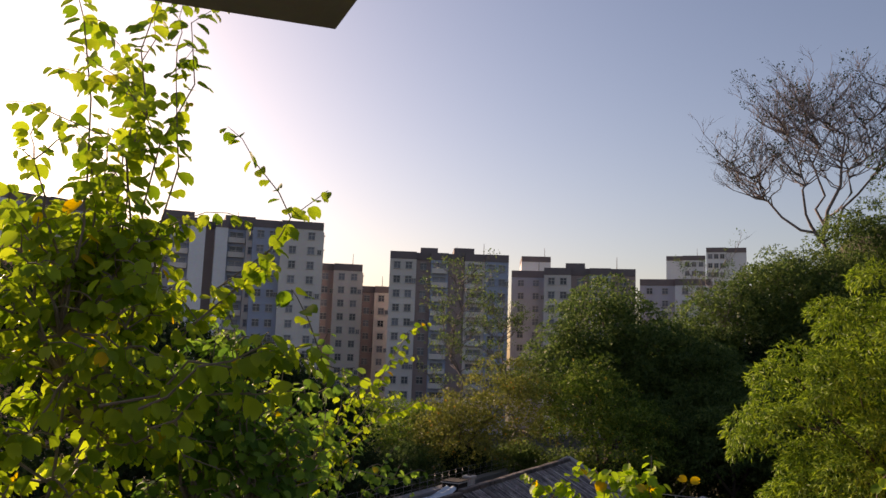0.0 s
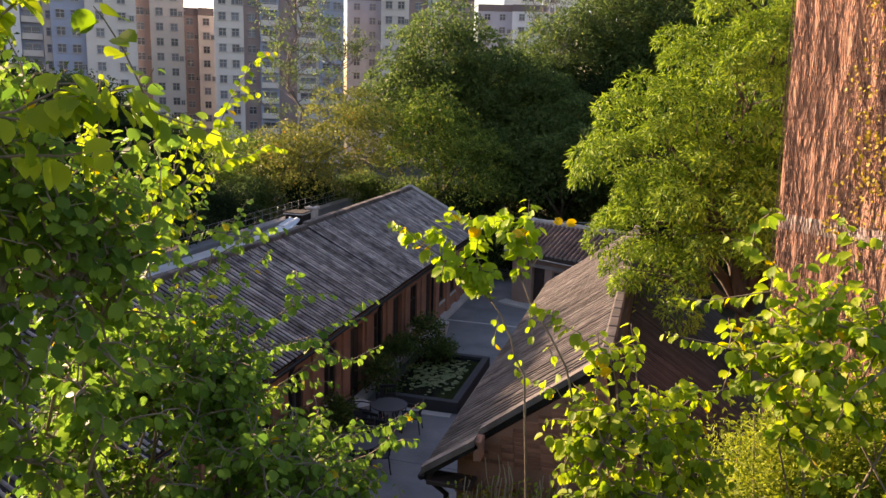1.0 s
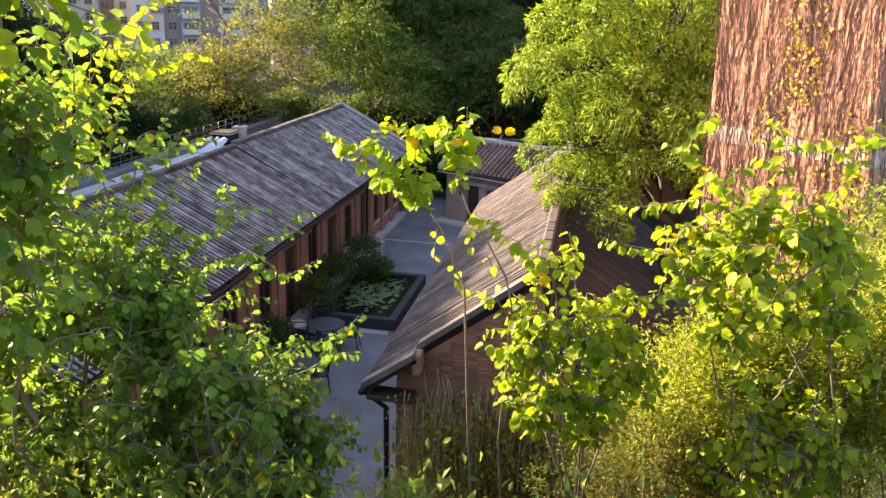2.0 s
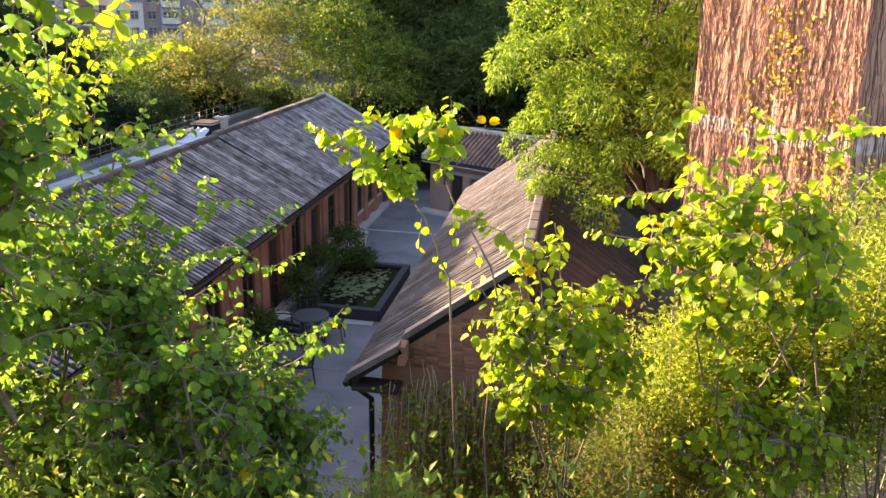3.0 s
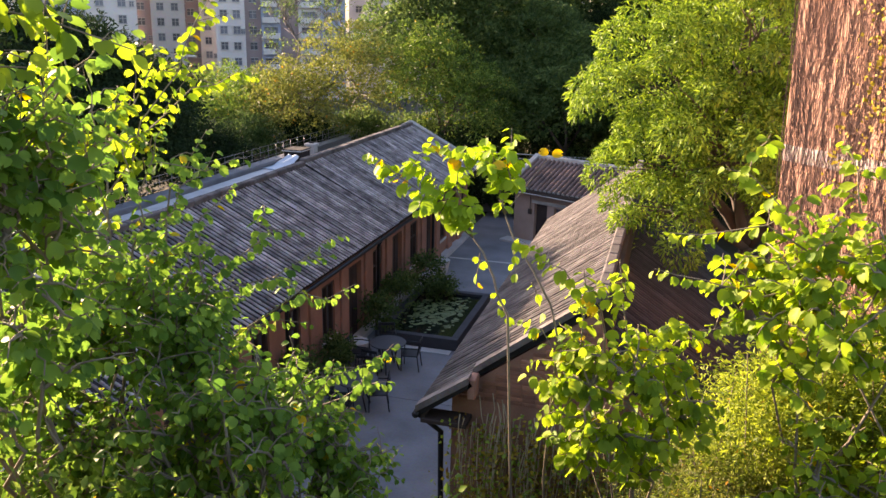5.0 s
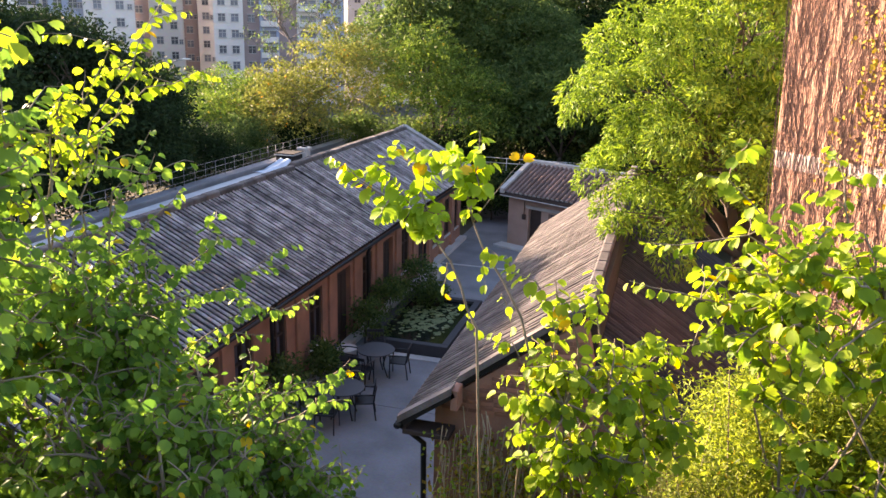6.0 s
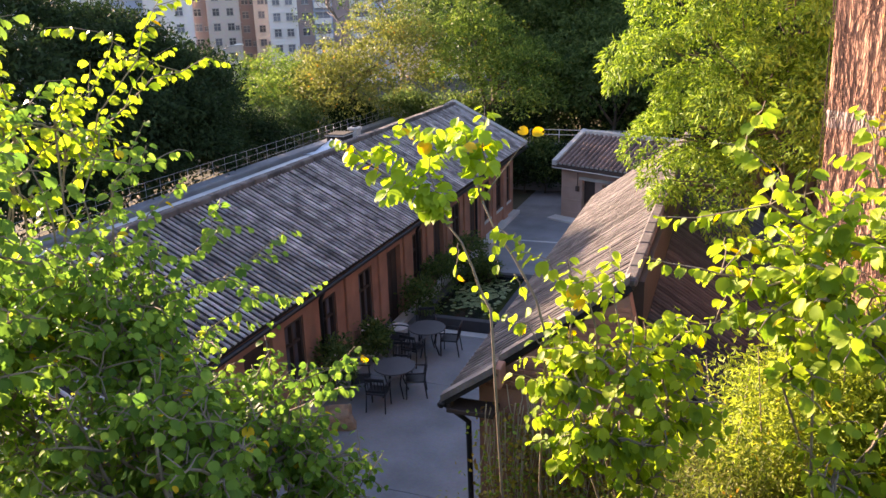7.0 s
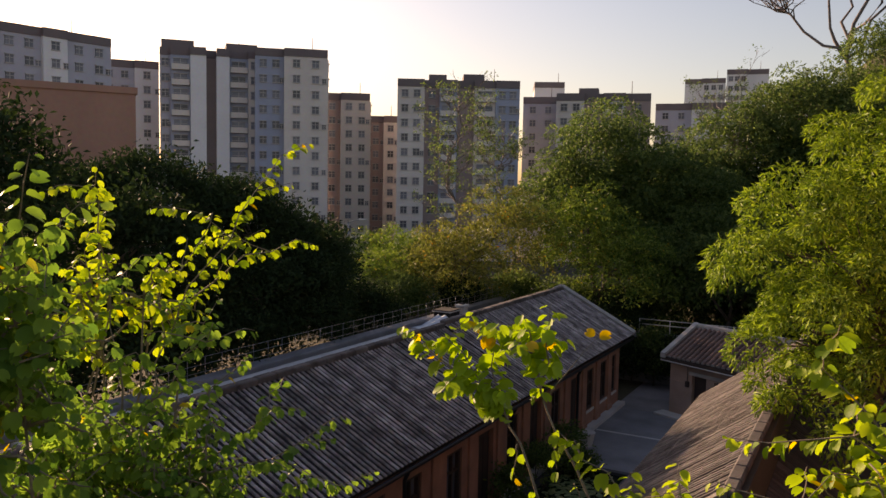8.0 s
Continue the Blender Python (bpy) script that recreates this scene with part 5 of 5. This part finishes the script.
def shrub(base, centre, radii, count, mat, label, seed, size=0.105, gap=0.06, extra=(), twigs=3, low=-1.0):
    """A spreading shrub: main stems from its foot, and leafy branches to ends spread through its crown."""
    rnd = random.Random(seed)
    s = thing("orchid_tree_shrub", (0, 0, 0), label, "shrub")
    foot = Vector((*base, height(*base) - 0.15))
    c, r = Vector(centre), Vector(radii)
    mains = []
    for i in range(5):
        w = 6.28 * i / 5 + rnd.uniform(-0.4, 0.4)
        e = c + Vector((math.cos(w) * r.x * 0.45, math.sin(w) * r.y * 0.45, r.z * rnd.uniform(-0.1, 0.35)))
        p = limb_points(foot + Vector((rnd.uniform(-0.1, 0.1), rnd.uniform(-0.1, 0.1), 0)), e, rnd, 8, 0.04)
        mains.append(p)
        tube("stem", p, [0.016 - 0.0013 * k for k in range(8)], M_TWIG, s, 7)
    leaves, v, f = Leaves(), [], []
    for i in range(count):
        d = Vector((rnd.gauss(0, 1), rnd.gauss(0, 1), rnd.gauss(0, 1))).normalized()
        if d.z < low:
            d.z = -d.z
        k = rnd.uniform(0.55, 1.06)
        tip = c + Vector((d.x * r.x, d.y * r.y, d.z * r.z)) * k
        m = min((q for p in mains for q in p[3:]), key=lambda q: (q - tip).length + rnd.uniform(0, 0.5))
        leafy_branch(m, tip, rnd, leaves, v, f, size=size, gap=gap, twigs=twigs)
    for a, b in extra:
        leafy_branch(a, b, rnd, leaves, v, f, 0.009, size * 1.05, 0.1, 0.06, gap, 2)
    tagged(part("branchwork", mesh_of("branchwork", v, f, M_TWIG), None, s), kind="stuff")
    leaves.joined("leaves", mat, s, "two-lobed round leaves, some turning yellow")
    return s


def build_foreground():
    # tall shrub beside the terrace, its sprays against the sky
    shrub((-4.4, 2.7), (-4.5, 2.9, 8.5), (1.05, 0.9, 2.0), 165, L_BAUH, "tall backlit shrub with round two-lobed leaves", 201, 0.1, 0.052, extra=[((-4.0, 3.0, 8.6), (-3.05, 3.55, 10.05)), ((-4.1, 2.9, 9.0), (-3.55, 3.05, 11.2)), ((-4.3, 2.8, 9.0), (-4.2, 2.4, 11.6)), ((-4.1, 3.0, 9.0), (-3.75, 3.0, 10.9)), ((-4.1, 3.0, 8.6), (-3.3, 3.4, 9.7)), ((-4.2, 2.9, 9.2), (-3.9, 2.9, 11.4)), ((-4.2, 2.9, 9.4), (-4.6, 3.2, 11.0)), ((-4.2, 2.9, 9.4), (-4.35, 3.1, 10.8)), ((-3.7, 2.5, 8.7), (-2.35, 3.06, 8.88)), ((-3.4, 2.5, 8.7), (-2.6, 2.88, 9.06)), ((-3.4, 2.6, 8.6), (-2.62, 2.86, 8.82))])
    shrub((-3.9, 3.9), (-3.95, 3.8, 7.9), (0.75, 0.75, 1.35), 170, L_BUSH, "backlit green shrub with round two-lobed leaves", 206, 0.08, 0.042, extra=[((-3.6, 3.9, 8.0), (-3.1, 3.7, 9.15)), ((-3.6, 3.9, 7.8), (-3.0, 3.8, 8.6))])
    # the dense green mass on the slope
    shrub((-4.1, 5.0), (-4.05, 4.95, 6.2), (1.15, 0.9, 1.45), 440, L_BUSH, "dense green shrub with round two-lobed leaves", 202, 0.068, 0.037, extra=[((-3.9, 5.1, 7.2), (-3.45, 5.2, 8.3)), ((-3.9, 4.9, 7.2), (-3.25, 4.95, 8.2)), ((-3.8, 5.2, 7.0), (-2.85, 5.3, 7.65)), ((-3.8, 5.1, 6.8), (-2.62, 5.3, 7.5)), ((-3.7, 5.2, 6.5), (-2.7, 5.9, 7.1)), ((-4.0, 5.0, 7.2), (-3.9, 5.4, 8.3)), ((-4.0, 5.0, 7.2), (-4.3, 5.0, 8.4)), ((-4.0, 5.0, 7.0), (-3.4, 5.4, 7.9))])
    shrub((-3.4, 5.8), (-3.3, 5.7, 5.45), (0.95, 0.7, 1.1), 300, L_BUSH, "dense green shrub with round two-lobed leaves", 203, 0.066, 0.038, extra=[((-3.2, 5.6, 6.0), (-2.5, 5.9, 6.5)), ((-3.1, 5.6, 5.4), (-2.35, 5.9, 5.8)), ((-3.0, 5.5, 6.0), (-2.2, 5.3, 6.65))])
    shrub((-2.9, 4.3), (-2.95, 4.4, 6.3), (0.75, 0.6, 0.85), 130, L_BUSH, "low green shrub with round two-lobed leaves", 207, 0.07, 0.038)
    # loose yellowing sprays that rise out of it
    shrub((-4.7, 5.4), (-4.75, 5.5, 8.0), (0.7, 0.6, 0.7), 30, L_BAUH, "sunlit yellow-green shrub with long arching sprays", 208, 0.076, 0.04, extra=[((-4.6, 5.6, 7.7), (-4.2, 6.8, 9.05)), ((-4.6, 5.7, 8.0), (-4.1, 7.0, 8.52)), ((-4.9, 5.5, 8.0), (-4.6, 5.2, 9.15)), ((-4.9, 5.4, 8.0), (-5.0, 5.6, 8.9)), ((-4.6, 5.6, 7.8), (-4.5, 6.2, 8.8))], twigs=2)
    # bright sprays across the courtyard's near side
    shrub((-0.6, 6.6), (-0.7, 6.4, 6.25), (0.72, 0.5, 0.7), 120, L_BAUH, "bright yellow-green shrub with round two-lobed leaves", 204, 0.09, 0.042, extra=[((-0.9, 6.4, 6.4), (-1.4, 6.2, 7.46)), ((-0.8, 6.4, 6.4), (-1.05, 6.25, 7.3)), ((-0.7, 6.4, 6.5), (-0.75, 6.3, 7.25)), ((-0.6, 6.4, 6.4), (-0.35, 6.3, 7.0)), ((-1.0, 6.4, 6.3), (-1.5, 6.4, 6.8)), ((-0.9, 6.4, 6.2), (-1.35, 6.3, 6.3))], twigs=2)
    shrub((0.9, 6.4), (0.75, 6.3, 7.2), (0.85, 0.6, 0.62), 125, L_BAUH, "bright yellow-green shrub with arching leafy shoots", 205, 0.092, 0.042, extra=[((0.7, 6.3, 7.5), (-0.47, 6.2, 7.63)), ((0.4, 6.3, 7.0), (-0.55, 6.2, 7.36)), ((0.6, 6.3, 7.4), (-0.15, 6.2, 8.1)), ((0.9, 6.3, 7.4), (0.6, 6.5, 8.3)), ((1.0, 6.4, 7.4), (1.35, 6.6, 8.3)), ((0.4, 6.3, 7.0), (-0.2, 6.3, 6.9)), ((1.2, 6.4, 7.4), (1.8, 6.6, 8.1))], twigs=2)
    shrub((1.0, 6.3), (0.95, 6.1, 5.75), (0.75, 0.45, 0.7), 70, L_BAUH, "low bright green shrub with round two-lobed leaves", 209, 0.085, 0.044, extra=[((0.8, 6.1, 6.0), (0.35, 6.0, 6.7)), ((1.1, 6.1, 6.0), (1.5, 6.1, 6.7)), ((0.8, 6.1, 5.6), (0.2, 6.0, 5.8))], twigs=2)
    # slender stems with separate leaves in the gap between the shrubs
    rnd = random.Random(301)
    sprig = thing("orchid_tree_sapling", (0, 0, 0), "slender sapling with bright round leaves on thin pale stems", "sapling")
    lv = Leaves()
    fork_a, fork_b = Vector((-1.92, 6.36, 7.42)), Vector((-1.68, 6.38, 7.62))
    for lo, hi, gx in ((Vector((-1.62, 6.36, 6.82)), fork_a, -1.25), (Vector((-1.22, 6.38, 6.66)), fork_b, -1.0)):
        foot = Vector((gx, 6.4, height(gx, 6.4) - 0.1))
        v, f = tube_data(limb_points(foot, lo, rnd, 4, 0) + limb_points(lo, hi, rnd, 5, 0.02)[1:], [0.012, 0.0115, 0.011, 0.0105, 0.01, 0.009, 0.008, 0.007], 6)
        part("stem", mesh_of("stem", v, f, M_TWIG, smooth=True), None, sprig, "thin pale stem")
    for a, e, n in ((fork_a, (-2.8, 6.4, 8.02), 2), (fork_a, (-2.45, 6.35, 8.0), 2), (fork_a, (-2.15, 6.4, 8.12), 2), (fork_b, (-1.66, 6.4, 8.27), 2), (fork_b, (-1.85, 6.38, 8.2), 2), (fork_a, (-2.05, 6.3, 7.72), 1)):
        v, f = [], []
        leafy_branch(a, e, rnd, lv, v, f, 0.008, 0.108, 0.06, 0.12, 0.026, n)
        part("branch", mesh_of("branch", v, f, M_TWIG, smooth=True), None, sprig, "thin pale branch")
    for q in (Vector((-1.86, 6.37, 7.3)), Vector((-1.72, 6.37, 7.02)), Vector((-1.6, 6.38, 7.4)), Vector((-1.45, 6.38, 7.1))):
        v, f = [], []
        leafy_branch(q, q + Vector((rnd.uniform(-0.12, 0.16), 0.04, -0.24)), rnd, lv, v, f, 0.006, 0.07, 0.05, 0.1, 0.05, 0)
        part("twig", mesh_of("twig", v, f, M_TWIG), None, sprig)
    lv.single([L_BAUH_SOLO, L_YELLOW], sprig, rnd)
    # a bare twig that ends in two yellow leaves
    tube("twig", limb_points(fork_b, (-1.4, 6.6, 8.04), rnd, 5, 0.03), [0.005, 0.005, 0.004, 0.003, 0.002], M_TWIG, sprig, 4)
    last = Leaves()
    last.add((-1.41, 6.6, 8.06), (-0.6, 0.1, 0.2), (0.1, -0.8, 0.5), 0.075)
    last.add((-1.38, 6.6, 8.06), (0.6, 0.0, 0.1), (0.0, -0.8, 0.5), 0.08)
    last.single([L_YELLOW], sprig, rnd)
    # fine-leaved shrubs lower on the slope
    fine = (((0.85, 6.9, 5.6), (0.8, 0.5, 1.15), 620, L_FINE), ((1.9, 6.9, 5.9), (0.8, 0.5, 1.3), 560, L_FINE), ((1.0, 7.7, 5.0), (1.3, 0.8, 1.1), 560, L_FINE), ((2.4, 7.9, 6.0), (1.2, 0.9, 1.5), 640, L_FINE), ((0.4, 6.7, 5.0), (0.5, 0.4, 0.8), 240, L_OLIVE), ((-2.4, 7.2, 3.6), (0.7, 0.6, 0.6), 200, L_OLIVE), ((0.4, 9.4, 3.2), (1.4, 1.0, 1.3), 420, L_OLIVE), ((2.6, 10.2, 3.6), (1.6, 1.0, 1.8), 420, L_LIGHT))
    for i, (c, r, n, mat) in enumerate(fine):
        s = thing("fine_leaved_shrub", (0, 0, 0), "feathery yellow-green shrub on the slope", "shrub", "fine shrubs")
        rs = random.Random(400 + i)
        for _ in range(10):
            g = Vector((c[0] + rs.uniform(-0.4, 0.4), c[1] + rs.uniform(-0.2, 0.2), 0))
            g.z = height(g.x, g.y) - 0.1
            tube("stem", limb_points(g, (c[0] + rs.uniform(-1, 1) * r[0] * 0.9, c[1] + rs.uniform(-1, 1) * r[1] * 0.9, c[2] + r[2] * rs.uniform(0.5, 1.0)), rs, 5, 0.02), [0.014, 0.012, 0.01, 0.007, 0.004], M_TWIG, s, 5)
        cs, ns = clumps([(*c, *r)], n, 400 + i, 0.3)
        leaf_cloud("leaves", cs, ns, 30, 0.1, 0.062, mat, s, 400 + i, 0.25, 0.3)
    # dry creeper curtain on the near gable
    curtain = thing("dry_creeper", (0, 0, 0), "pale dry creeper stalks with yellow leaves on the gable", "creeper")
    rs = random.Random(450)
    v, f, tips = [], [], []
    for _ in range(150):
        x, y, z = rs.uniform(-3.5, 0.6), rs.uniform(11.7, 12.1), rs.uniform(2.5, 3.35)
        pts = []
        for k in range(6):
            pts.append((x, y, z))
            x += rs.gauss(0, 0.035)
            y -= rs.uniform(0.0, 0.05)
            z -= rs.uniform(0.2, 0.42)
            if rs.random() < 0.5:
                tips.append((x, y, z))
        tube_data(pts, [0.009, 0.008, 0.008, 0.007, 0.005, 0.003], 4, v, f)
    tagged(part("dry_growth", mesh_of("dry_growth", v, f, M_STRAW), None, curtain, "bleached dry stalks"), kind="stuff")
    cs = np.array(tips)
    leaf_cloud("leaves", cs, cs * 0 + [0, -0.7, 0.4], 13, 0.16, 0.09, L_DRY, curtain, 451, 0.3, 0.6, "yellow and brown leaves")
    for i, (x, y, r) in enumerate(((-2.6, 10.2, 0.7), (-1.2, 10.5, 0.8), (0.2, 10.4, 0.8), (-0.4, 8.9, 0.7), (0.5, 8.3, 0.6))):
        h = height(x, y)
        s = thing("herb_clump", (0, 0, 0), "clump of yellowing broad-leaved herbs on the slope", "herb", "herb clumps")
        rs = random.Random(470 + i)
        for _ in range(9):
            tube("stem", limb_points((x + rs.uniform(-0.3, 0.3), y + rs.uniform(-0.3, 0.3), h - 0.08), (x + rs.uniform(-r, r), y + rs.uniform(-r, r) * 0.6, h + rs.uniform(0.9, 1.9)), rs, 5, 0.02), [0.012, 0.01, 0.009, 0.006, 0.003], M_STRAW, s, 4)
        cs, ns = clumps([(x, y, h + 0.95, r, r * 0.7, 0.95)], 170, 470 + i, 0.3)
        leaf_cloud("leaves", cs, ns, 9, 0.16, 0.1, L_DRY if i % 2 else L_FINE, s, 470 + i, 0.3, 0.7)
    # rough herbs and dry stalks over the slope
    rs = random.Random(500)
    v, f = [], []
    for _ in range(420):
        x, y = rs.uniform(-6.5, 4.5), rs.uniform(6.5, 10.5)
        z = height(x, y)
        p = Vector((x, y, z - 0.03))
        e = p + Vector((rs.gauss(0, 0.2), rs.gauss(0, 0.2), rs.uniform(0.4, 1.0)))
        tube_data([p, p.lerp(e, 0.6) + Vector((0, 0, 0.06)), e], [0.006, 0.005, 0.002], 3, v, f)
    tagged(new("dry_stalks", mesh_of("dry_stalks", v, f, M_STRAW)), "dry pale stalks standing on the slope", "undergrowth", kind="stuff")
    rng = np.random.default_rng(501)
    xy = np.c_[rng.uniform(-7, 5, 1500), rng.uniform(3.2, 10.4, 1500)]
    cs = np.array([(x, y, height(x, y) + 0.35 * rng.uniform(0.2, 1.0)) for x, y in xy])
    leaf_cloud("undergrowth", cs, cs * 0 + [0, 0, 1], 34, 0.2, 0.07, L_LIGHT, None, 502, 0.0, 0.45)
    tagged(bpy.data.objects["undergrowth"], "low green undergrowth covering the slope", "undergrowth")


L_BAUH_SOLO = leaf_material("bright_round_leaf_single", (0.24, 0.36, 0.03), (0.25, 0.37, 0.03), None, 0, 0.5)
L_YELLOW = leaf_material("yellow_round_leaf_single", (0.62, 0.40, 0.02), (0.62, 0.42, 0.02), None, 0, 0.5)
build_foreground()


# ---- terrace where the camera stands ----
def build_terrace():
    d1, d2 = Vector((0.78, -0.63, 0)), Vector((-0.71, -0.71, 0))
    c = Vector((-1.76, 1.79, 10.2))
    low = [c, c + d1 * 4, c + d1 * 4 + d2 * 4, c + d2 * 4]
    v = low + [p + Vector((0, 0, 0.16)) for p in low]
    f = [(3, 2, 1, 0), (4, 5, 6, 7), (0, 1, 5, 4), (1, 2, 6, 5), (2, 3, 7, 6), (3, 0, 4, 7)]
    roof = thing("canopy", (0, 0, 0), "grey flat canopy corner over the terrace", "canopy")
    part("slab", mesh_of("slab", v, f, M_SLAB), None, roof)
    for p in (low[2] - d1 * 0.3 - d2 * 0.3, low[3] - d2 * 0.3 + d1 * 0.3, low[1] + d2 * 0.3 - d1 * 0.3):
        part("post", boxes((p.x - 0.07, p.x + 0.07, p.y - 0.07, p.y + 0.07, height(p.x, p.y) - 0.1, 10.2)), M_SLAB, roof)


build_terrace()
